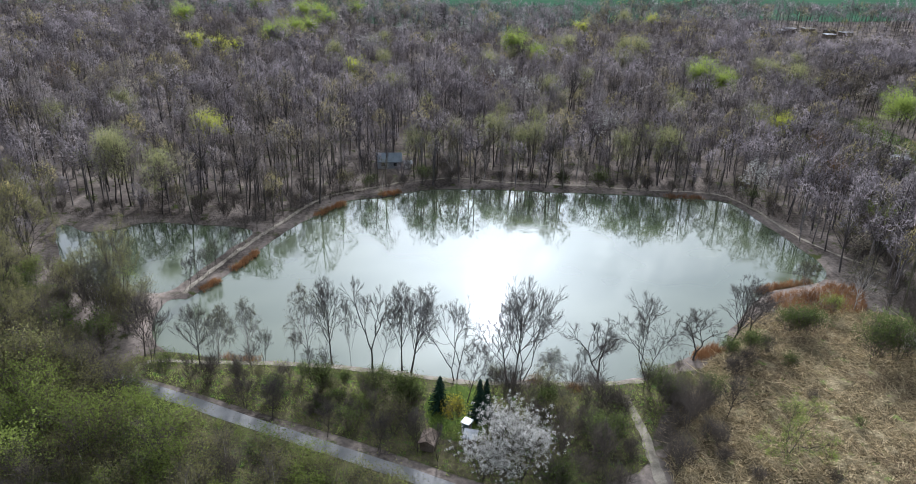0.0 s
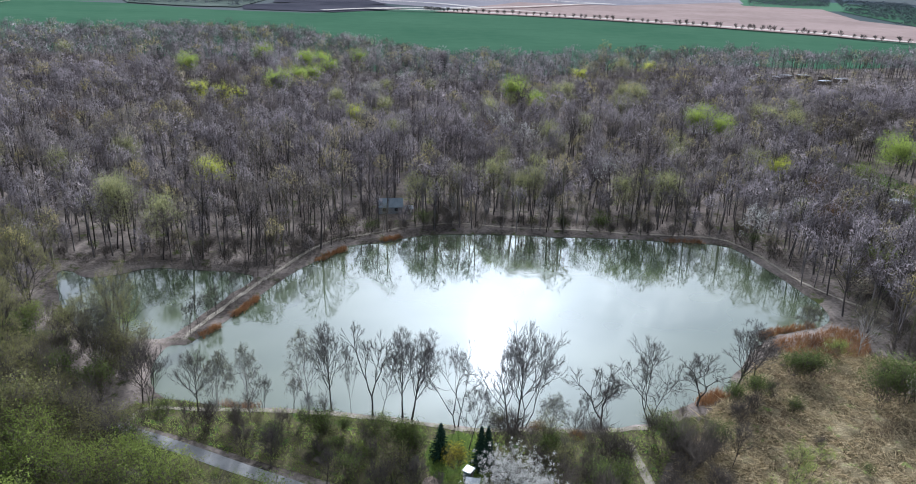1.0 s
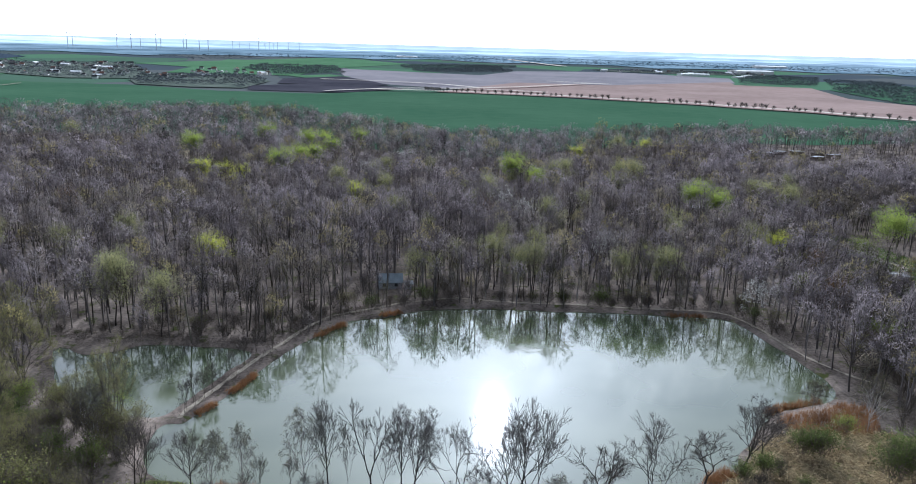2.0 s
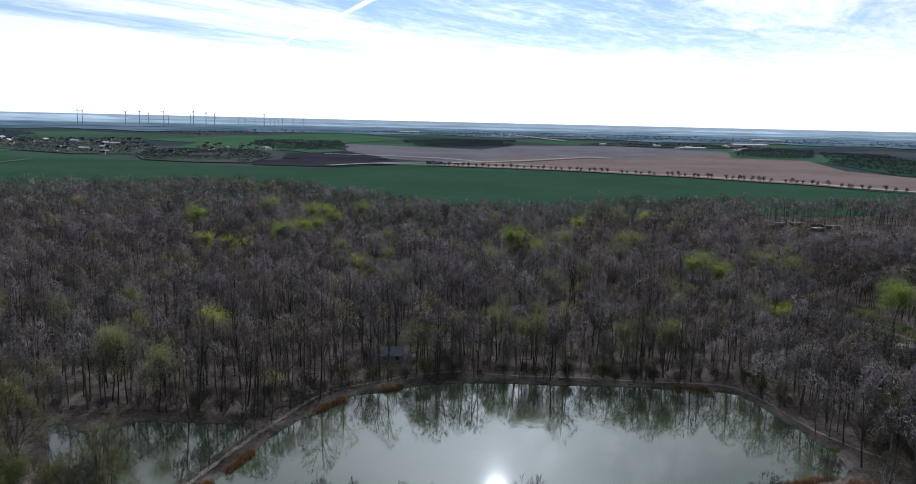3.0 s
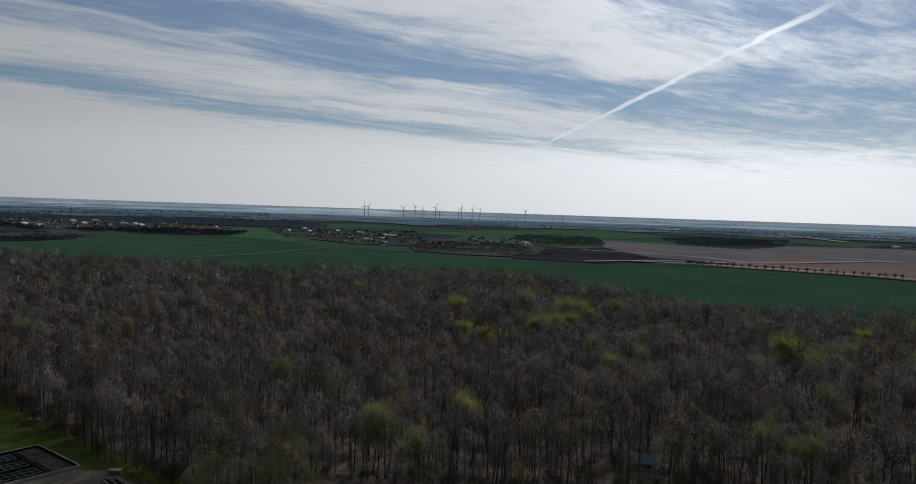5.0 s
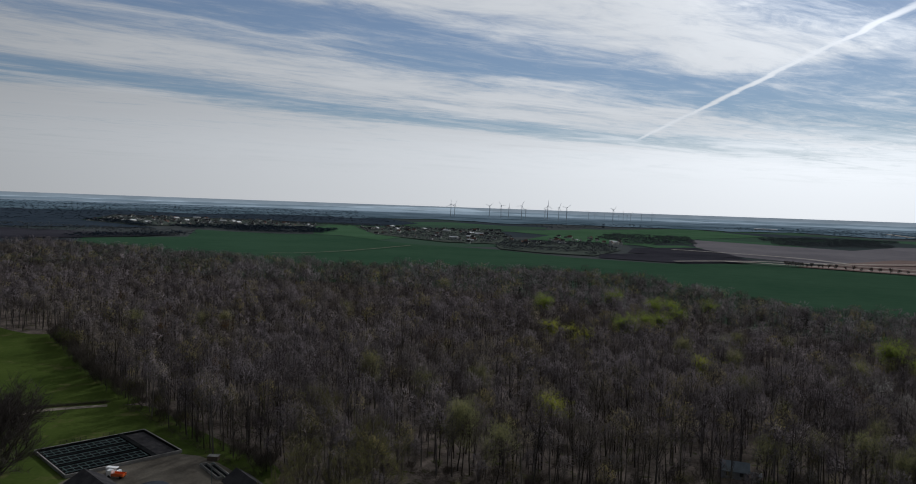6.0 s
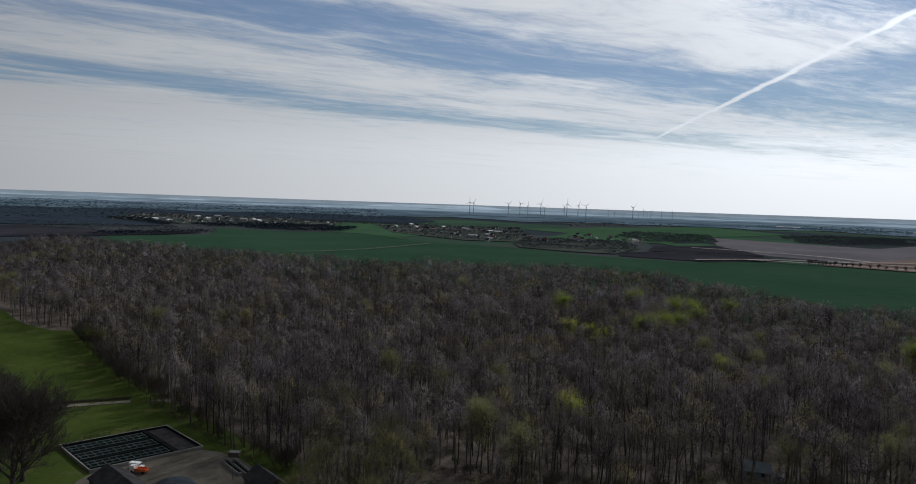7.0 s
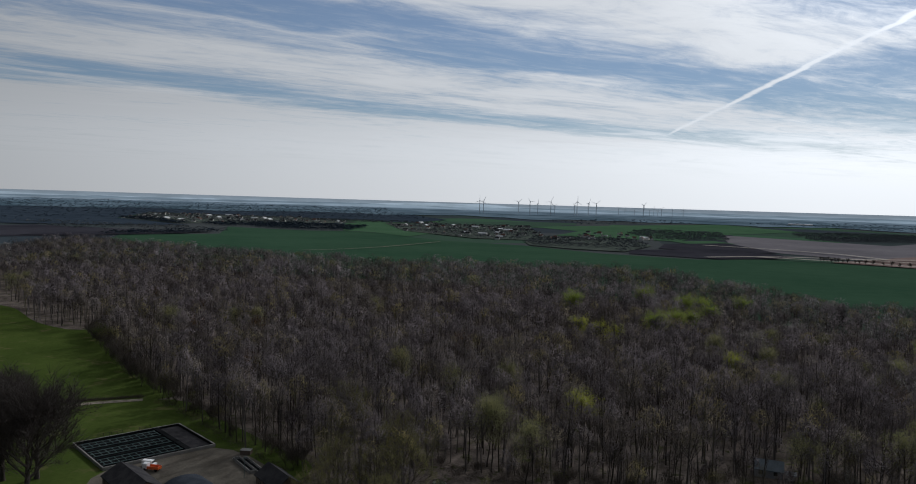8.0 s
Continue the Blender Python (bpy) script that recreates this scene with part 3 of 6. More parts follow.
sheet("pale_patch", [(-441, 1851), (-361, 1985), (-288, 1868), (-355, 1723)], M_CROP_PALE, 1.3, 60, 0, "small pale green field", "field")
sheet("village_pasture", [(-1705, 2169), (-1884, 2728), (-1672, 2782), (-997, 1660), (-925, 1404), (-1091, 1500), (-1189, 1500)], M_CROP_PALE, 0.7, 120, 0, "green pasture between two villages", "field")
sheet("west_plough", [(-1290, 700), (-1252, 830), (-1404, 1060), (-1700, 1000), (-1650, 720)], M_PLOUGH_DARK, 1.2, 90, 0, "dark brown ploughed field by the forest", "field")
sheet("east_field", [(900, 1880), (1240, 2400), (1500, 2000), (1000, 1400), (800, 1380)], M_CROP, 1.0, 120, 0, "green field at the edge of the estate", "field")
COPSE_BY_FIELD = [(-660, 1460), (-722, 1670), (-650, 1740), (-545, 1840), (-410, 1560), (-390, 1300), (-480, 1290), (-590, 1330)]
sheet("village_green", [(-740, 1830), (-1050, 3300), (-560, 3250), (-460, 2330), (-420, 1850), (-540, 1860)], M_CROP_PALE, 1.2, 120, 0, "green pasture behind the village houses", "field")
for outline in (
    COPSE_BY_FIELD,
    [(-1520, 2150), (-1334, 2350), (-1110, 2480), (-760, 1790), (-560, 1720), (-600, 1560), (-790, 1470), (-1100, 1650)],
    [(-2046, 1480), (-1700, 1400), (-1600, 1700), (-1560, 2050), (-2030, 2280), (-2650, 2050)],
    [(-10000, 3000), (-2400, 720), (-1750, 1000), (-1560, 1330), (-2100, 1500), (-2700, 2100), (-2030, 2330), (-1500, 2300), (-1700, 2900), (-2900, 4200), (-7600, 10600)],
    [(519, 3200), (985, 3400), (1250, 3300), (1180, 3000), (800, 2950), (560, 3050)]):
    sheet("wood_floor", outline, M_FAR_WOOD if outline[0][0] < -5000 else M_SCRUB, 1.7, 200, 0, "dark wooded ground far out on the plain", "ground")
sheet("heath", [(-1310, 740), (-1420, 1060), (-1260, 1130), (-1230, 990), (-1250, 830)], M_PLOUGH_DARK, 1.9, 90, 0, "dark brown heath by the forest", "field")
ribbon("avenue_road", [(-180, 1345), (-72, 1352), (-19, 1349), (86, 1321), (186, 1295), (276, 1238), (362, 1201), (433, 1140), (502, 1096), (549, 1024), (620, 955)], 13, M_PALE_ROAD, 3.5, "pale country road lined with small trees", "road", 0.8)
ribbon("field_road", [(-60, 1420), (100, 1560), (280, 1800), (340, 1815), (200, 1900)], 12, M_PALE_ROAD, 3.5, "pale farm track across bare fields", "track", 0.8)
ribbon("field_edge", [(-240, 1262), (-170, 1360), (-90, 1420), (40, 1440), (150, 1400)], 12, M_PALE_ROAD, 3.2, "pale sandy strip at the field's end", "track", 1.5)
ribbon("field_lane", [(-330, 1690), (-180, 1660), (-60, 1600), (20, 1500)], 12, M_PALE_ROAD, 3.2, "pale farm lane between dark fields", "track", 1.0)
ribbon("field_track", [(-760, 860), (-733, 890), (-723, 1017), (-751, 1255)], 4, M_SAND, 2.5, "pale track through the wheat", "track", 0.6)
ribbon("far_road", [(461, 3641), (330, 4800), (245, 6157)], 34, M_PALE_ROAD, 4.0, "pale road running to the skyline", "road", 0.8)


def build_distance():
    """Rings of plain and low ridges all round, behind everything; blue haze is added glow."""
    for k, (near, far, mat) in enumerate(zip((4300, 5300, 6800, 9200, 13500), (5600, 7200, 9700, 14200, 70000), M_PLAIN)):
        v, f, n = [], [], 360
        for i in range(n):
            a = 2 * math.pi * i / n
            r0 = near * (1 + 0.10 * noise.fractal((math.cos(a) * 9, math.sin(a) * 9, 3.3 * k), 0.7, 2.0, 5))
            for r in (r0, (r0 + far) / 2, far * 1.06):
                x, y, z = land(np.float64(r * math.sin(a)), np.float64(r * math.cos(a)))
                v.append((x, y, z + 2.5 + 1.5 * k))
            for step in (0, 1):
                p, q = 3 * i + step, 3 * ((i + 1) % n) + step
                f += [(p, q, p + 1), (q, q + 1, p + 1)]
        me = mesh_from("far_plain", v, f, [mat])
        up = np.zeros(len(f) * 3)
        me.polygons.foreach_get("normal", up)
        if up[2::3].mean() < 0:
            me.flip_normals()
        tagged(new("far_plain", me), "far plain of fields and woods, haze added as blue glow", "backdrop", kind="structure")
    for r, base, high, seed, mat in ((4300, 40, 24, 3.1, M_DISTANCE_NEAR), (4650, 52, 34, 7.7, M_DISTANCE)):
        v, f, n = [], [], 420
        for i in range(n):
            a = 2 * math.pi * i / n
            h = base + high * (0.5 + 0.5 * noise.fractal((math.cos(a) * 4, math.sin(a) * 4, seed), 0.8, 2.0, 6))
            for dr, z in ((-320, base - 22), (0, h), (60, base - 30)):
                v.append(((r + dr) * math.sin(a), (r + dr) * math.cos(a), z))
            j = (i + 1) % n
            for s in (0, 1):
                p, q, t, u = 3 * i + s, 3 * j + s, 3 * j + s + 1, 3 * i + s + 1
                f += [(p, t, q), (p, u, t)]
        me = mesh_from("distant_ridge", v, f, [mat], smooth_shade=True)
        tagged(new("distant_ridge", me), "low ridges along the skyline, blue haze put in as glow", "backdrop", kind="structure")


build_distance()


# ---- trees ----
class Tree:
    """Collects the tubes of trunk and limbs, and thin spikes for twigs or blades for leaves."""

    def __init__(self, seed):
        self.rng = np.random.default_rng(seed)
        self.v, self.f, self.tv, self.tf, self.lv, self.lf = [], [], [], [], [], []

    def tube(self, path, sides):
        base = len(self.v)
        for i, (p, r) in enumerate(path):
            d = path[min(i + 1, len(path) - 1)][0] - path[max(i - 1, 0)][0]
            d = d / (np.linalg.norm(d) + 1e-9)
            a = np.cross(d, (0.31, 0.95, 0.05))
            a /= np.linalg.norm(a) + 1e-9
            b = np.cross(d, a)
            for k in range(sides):
                w = 2 * math.pi * k / sides
                self.v.append(p + r * (math.cos(w) * a + math.sin(w) * b))
        for i in range(len(path) - 1):
            for k in range(sides):
                m = (k + 1) % sides
                p, q, t, u = base + i * sides + k, base + i * sides + m, base + (i + 1) * sides + m, base + (i + 1) * sides + k
                self.f += [(p, q, t), (p, t, u)]

    def spike(self, p, d, width):
        side = np.cross(d, self.rng.normal(size=3))
        side *= width / 2 / (np.linalg.norm(side) + 1e-9)
        n = len(self.tv)
        self.tv += [p - side, p + side, p + d]
        self.tf.append((n, n + 1, n + 2))

    def leaf(self, p, size):
        d, e = self.rng.normal(size=3), self.rng.normal(size=3)
        d *= size / np.linalg.norm(d)
        e = np.cross(d, e)
        e *= 0.42 * size / (np.linalg.norm(e) + 1e-9)
        n = len(self.lv)
        self.lv += [p - d * 0.5, p + e, p + d * 0.5, p - e]
        self.lf += [(n, n + 1, n + 2), (n, n + 2, n + 3)]

    def turn(self, d, spread):
        """A direction that leaves d by about spread radians."""
        side = np.cross(d, self.rng.normal(size=3))
        side /= np.linalg.norm(side) + 1e-9
        a = spread * self.rng.uniform(0.7, 1.3)
        return d * math.cos(a) + side * math.sin(a)

    def limb(self, p, d, length, r, level, o):
        n = 4 if level == 0 else 3
        path, q = [(p, r)], p
        for i in range(n):
            d = d + self.rng.normal(0, o["bend"], 3) + np.array((0, 0, o["lift"] if level < 2 else o["droop"]))
            d /= np.linalg.norm(d)
            q = q + d * length / n
            path.append((q, r * (1 - 0.72 * (i + 1) / n)))
            if level < o["depth"]:
                for _ in range(o["fork"][level]):
                    self.limb(q, self.turn(d, o["spread"]), length * o["shrink"] * self.rng.uniform(0.7, 1.2), r * 0.42, level + 1, o)
            else:
                for _ in range(o["twigs"]):
                    t = self.turn(d, 0.6) * length * self.rng.uniform(0.5, 1.0)
                    t[2] += o["droop"] * length
                    self.spike(q, t, o["twig"])
                    if o["leaf"] and self.rng.random() < o["leafy"]:
                        for _ in range(o["leaves"]):
                            at = t * (0.9 if o["gather"] else self.rng.uniform(0.2, 1.1))
                            self.leaf(q + at + self.rng.normal(0, o["gather"] or o["leaf"] * 0.8, 3), o["leaf"] * self.rng.uniform(0.6, 1.3))
        if level < o["tubes"]:
            self.tube(path, o["sides"][min(level, 2)])
        else:
            self.spike(p, q - p, r * 2)


STYLE = dict(bend=0.13, lift=0.10, droop=0.12, depth=2, fork=(2, 2), spread=0.5, shrink=0.55, twigs=2, twig=0.05, leaf=0.0, leafy=1.0, leaves=2, gather=0.0, tubes=2, sides=(5, 4, 3))


def grow(seed, height, width, clear=0.25, stems=1, limbs=11, angle=0.75, trunk=0.022, lean=0.0, lower=0.45, **change):
    """A tree of that height and crown width. clear: bare part of the trunk. angle: how far limbs leave the trunk."""
    o = {**STYLE, **change}
    t = Tree(seed)
    for s in range(stems):
        turn = 2 * math.pi * (s + t.rng.uniform(0, 0.6)) / stems
        out = np.array((math.cos(turn), math.sin(turn), 0)) * (width * 0.30 / height if stems > 1 else lean)
        tall = height * (1.0 if s == 0 else t.rng.uniform(0.8, 0.98))
        p = np.array((out[0] * 0.4, out[1] * 0.4, -0.3)) if stems > 1 else np.array((0, 0, -0.3))
        r0, n, path = tall * trunk * (0.75 if stems > 1 else 1), 8, []
        d = np.array((0, 0, 1.0)) + out * 1.1
        for i in range(n + 1):
            path.append((p.copy(), r0 * (1.25 if i == 0 else 1) * (1 - 0.86 * i / n)))
            d = d + t.rng.normal(0, 0.05, 3) + np.array((0, 0, 0.06))
            d /= np.linalg.norm(d)
            p = p + d * tall / n * 0.98
        t.tube(path, o["sides"][0])
        for k in range(limbs):
            u = clear + (0.97 - clear) * ((k + t.rng.uniform(0, 0.9)) / limbs) ** 0.85
            i = min(int(u * n), n - 1)
            q = path[i][0] + (path[i + 1][0] - path[i][0]) * (u * n - i)
            a = 2.4 * k + t.rng.uniform(-0.4, 0.4)
            wide = math.sin(math.pi * min(1.0, lower * 0.6 + (1 - lower * 0.6) * (u - clear) / (1 - clear))) ** 0.7 * 0.9 + 0.22
            tip = angle * (1.0 - 0.45 * u)
            dd = np.array((math.cos(a) * math.sin(tip), math.sin(a) * math.sin(tip), math.cos(tip)))
            reach = (width / (2.2 if stems > 1 else 1.9)) * wide / max(math.sin(tip), 0.35)
            t.limb(q, dd, min(reach, (1.03 - u) * height * 1.3 + 0.8) * 0.8, path[i][1] * 0.55, 0, o)
    return t


def part(name, me, parent, label=""):
    ob = new(name, me)
    ob.parent = parent
    return tagged(ob, label)


def tree_thing(name, t, bark, twig, leaf, label, category="tree", group="", rounded=False):
    """A tree as a thing: trunk with its limbs, bare twigs, leaves."""
    top = tagged(new(name), label, category, group)
    top.empty_display_size = 0.5
    part("trunk", mesh_from("trunk", t.v, t.f, [bark], smooth_shade=True), top)
    if t.tf:
        part("twig_crown", mesh_from("twig_crown", t.tv, t.tf, [twig]), top)
    if t.lf:
        me = mesh_from("leaf_crown", t.lv, t.lf, [leaf], smooth_shade=True)
        p = np.array(t.lv)
        if not rounded:
            part("leaf_crown", me, top)
            return top
        n = p - np.array((0, 0, 0.35 * p[:, 2].max()))
        n = n / (np.linalg.norm(n, axis=1)[:, None] + 1e-6) + t.rng.normal(0, 0.25, p.shape)
        n = 0.45 * n + np.array((0, 0.35, 0.9))
        me.normals_split_custom_set_from_vertices((n / np.linalg.norm(n, axis=1)[:, None]).tolist())
        part("leaf_crown", me, top)
    return top


USED = set()


def plant(model, x, y, height, width, base, turn=None, lean=0.0, label="", rng=random.Random(5)):
    """Set a tree of the model (drawn base = (height, width)) at x, y."""
    sx, sz = width / base[1], height / base[0]
    m = pose(x, y, 0.0, 0, math.degrees(math.atan2(lean, height)), 0) @ pose(0, 0, 0, 0, 0, rng.uniform(0, 360) if turn is None else turn)
    if model.name in USED:
        ob = copy_thing(model, m)
    else:
        USED.add(model.name)
        ob = model
        ob.matrix_basis = m
    ob.scale = (sx, sx, sz)
    return tagged(ob, label) if label else ob


def forked(t, p, d, length, r, level, o):
    """A limb that forks again and again into ever finer ones, with a fan of twigs at each end."""
    path, q = [(p, r)], p
    for i in range(2):
        d = d + t.rng.normal(0, o["bend"], 3) + np.array((0, 0, o["lift"] if level < o["levels"] - 1 else o["droop"]))
        d = d / np.linalg.norm(d)
        q = q + d * length / 2
        path.append((q, r * (1 - 0.14 * (i + 1))))
        if i == 0 and level < o["levels"] and t.rng.random() < o["side"]:
            forked(t, q, t.turn(d, o["fork"] * 1.3), length * 0.62, r * 0.42, level + 2, o)
    if r > 0.026:
        t.tube(path, 5 if r > 0.12 else 3)
    else:
        t.spike(p, q - p, max(2.2 * r, 0.03))
    if level >= o["levels"]:
        for _ in range(o["fan"]):
            e = t.turn(d, 0.55) * o["tip"] * t.rng.uniform(0.5, 1.15) + np.array((0, 0, o["droop"] * o["tip"]))
            t.spike(q - d * length * t.rng.uniform(0, 0.8), e, o["twig"])
            for _ in range(o["leaves"]):
                t.leaf(q + e * t.rng.uniform(0.2, 1.0) + t.rng.normal(0, 0.12, 3), o["leaf"] * t.rng.uniform(0.6, 1.3))
        return
    a = o["fork"] * t.rng.uniform(0.7, 1.3)
    forked(t, q, t.turn(d, a * 0.45), length * t.rng.uniform(0.76, 0.92), r * 0.82, level + 1, o)
    forked(t, q, t.turn(d, a), length * t.rng.uniform(0.64, 0.86), r * 0.68, level + 1, o)


FORK = dict(bend=0.07, lift=0.07, droop=0.05, levels=6, side=0.5, fork=0.55, fan=8, tip=1.1, twig=0.034, leaf=0.0, leaves=0)


def bank_tree(seed, height, width, clear=0.3, stems=1, trunk=0.016, splay=0.22, leader=0, angle=0.6, **change):
    """A bare tree on the bank. leader: limbs along one straight stem; otherwise the stem breaks up into forks."""
    o = {**FORK, **change}
    t = Tree(seed)
    for k in range(stems):
        a = 2 * math.pi * (k + t.rng.uniform(0, 0.5)) / stems
        d = np.array((math.cos(a), math.sin(a), 0)) * (splay if stems > 1 else 0.05) + np.array((0, 0, 1.0))
        p, r = np.array((math.cos(a), math.sin(a), 0)) * (0.35 if stems > 1 else 0) + np.array((0, 0, -0.3)), height * trunk * (0.8 if stems > 1 else 1)
        reach = height * (0.92 if leader else clear) * (1 if k == 0 else t.rng.uniform(0.8, 1.0))
        n, path = (10 if leader else 5), []
        for i in range(n + 1):
            path.append((p.copy(), r * (1.3 if i == 0 else 1) * (1 - (0.9 if leader else 0.25) * i / n)))
            d = d + t.rng.normal(0, 0.045, 3) + np.array((0, 0, 0.05))
            d = d / np.linalg.norm(d)
            p = p + d * reach / n
        t.tube(path, 6)
        if not leader:
            for _ in range(2):
                forked(t, path[-1][0], t.turn(d, o["fork"] * 0.8), height * (1 - clear) * 0.30, r * 0.74, 0, o)
            continue
        for j in range(leader):
            f = clear + (0.98 - clear) * (j + t.rng.uniform(0, 0.8)) / leader
            i = min(int(f * n), n - 1)
            at = path[i][0] + (path[i + 1][0] - path[i][0]) * (f * n - i)
            b, tip = 2.4 * j + t.rng.uniform(-0.4, 0.4), angle * (1.1 - 0.5 * f)
            e = np.array((math.cos(b) * math.sin(tip), math.sin(b) * math.sin(tip), math.cos(tip)))
            forked(t, at, e, height * (0.20 - 0.11 * (f - clear) / (1 - clear)), path[i][1] * 0.6, o["levels"] - 4, o)
    every = np.array(t.v + t.tv)
    wide = np.quantile(np.hypot(every[:, 0], every[:, 1]), 0.95)
    k = np.array((width / 2 / wide, width / 2 / wide, height / np.quantile(every[:, 2], 0.995)))
    t.v, t.tv, t.lv = ([p * k for p in row] for row in (t.v, t.tv, t.lv))
    return t


ALDER = tree_thing("alder", bank_tree(11, 14, 7, 0.28, leader=16, angle=0.75), M_BARK, M_TWIG, None, "bare dark-barked tree on the pond bank", group="trees by the pond")
ALDER_B = tree_thing("alder", bank_tree(12, 13, 6, 0.2, 2, splay=0.18), M_BARK, M_TWIG, None, "bare forked tree with thin grey limbs", group="trees by the pond")
VASE = tree_thing("poplar", bank_tree(21, 18, 6, 0.30, leader=20, angle=0.55, lift=0.10), M_BARK, M_TWIG, None, "tall bare narrow tree with upswept limbs", group="trees by the pond")
VASE_B = tree_thing("poplar", bank_tree(22, 18, 8, 0.26, 1, fork=0.5, lift=0.09), M_BARK, M_TWIG, None, "tall bare tree with several upswept stems", group="trees by the pond")
WIDE = tree_thing("willow_tree", bank_tree(31, 15, 11, 0.22, 2, trunk=0.014, splay=0.3, fork=0.62, bend=0.11, lift=0.06), M_BARK, M_TWIG, None, "broad bare tree with crooked dark limbs", group="trees by the pond")
WIDE_B = tree_thing("willow_tree", bank_tree(32, 13, 11, 0.24, 1, trunk=0.017, fork=0.68, bend=0.10, lift=0.05), M_BARK, M_TWIG, None, "round-crowned bare tree with fine twigs", group="trees by the pond")
SLIM = tree_thing("young_alder", bank_tree(41, 13, 4, 0.25, leader=13, trunk=0.009, angle=0.7), M_BARK, M_TWIG, None, "slender bare young tree", group="trees by the pond")
BIRCH = tree_thing("birch", bank_tree(51, 15, 5.5, 0.2, leader=18, trunk=0.010, angle=0.6, droop=-0.25, tip=1.2, leaf=0.10, leaves=1), M_BIRCH, M_TWIG, M_BUD, "birch with pale trunk and hanging budding twigs", group="trees by the pond")
BIRCH_B = tree_thing("birch", bank_tree(52, 14, 6, 0.16, 2, trunk=0.010, splay=0.12, leader=14, angle=0.6, droop=-0.25, tip=1.2, leaf=0.10, leaves=1), M_BIRCH, M_TWIG, M_BUD, "twin-stemmed birch in first yellow-green leaf", group="trees by the pond")
WILLOW = tree_thing("budding_willow", bank_tree(61, 20, 16, 0.16, 2, trunk=0.020, splay=0.3, fork=0.62, levels=6, lift=0.07, tip=1.5, twig=0.045, fan=7, leaf=0.18, leaves=2), M_BARK, M_WILLOW_TWIG, M_BUD, "large willow in an olive haze of buds", group="budding trees")
WILLOW_B = tree_thing("budding_willow", bank_tree(62, 16, 12, 0.12, 4, trunk=0.013, splay=0.34, fork=0.62, levels=5, lift=0.07, tip=1.4, twig=0.045, fan=7, leaf=0.2, leaves=2), M_BARK, M_WILLOW_TWIG, M_BUD, "olive-green budding willow with many stems", group="budding trees")
OAK = tree_thing("oak", grow(71, 18, 16, clear=0.14, limbs=20, angle=0.95, trunk=0.03, fork=(2, 2), twigs=4, twig=0.07, lower=0.8), M_BARK, M_TWIG, None, "broad dense bare oak beside the waterworks", group="oaks")
SALLOW = tree_thing("sallow", bank_tree(72, 10, 11, 0.14, 3, trunk=0.016, splay=0.45, fork=0.7, levels=5, lift=0.05, fan=7, twig=0.045, leaf=0.13, leaves=3), M_BARK, M_WILLOW_TWIG, M_LEAF, "round sallow in first green leaf on the dry meadow", group="budding trees")

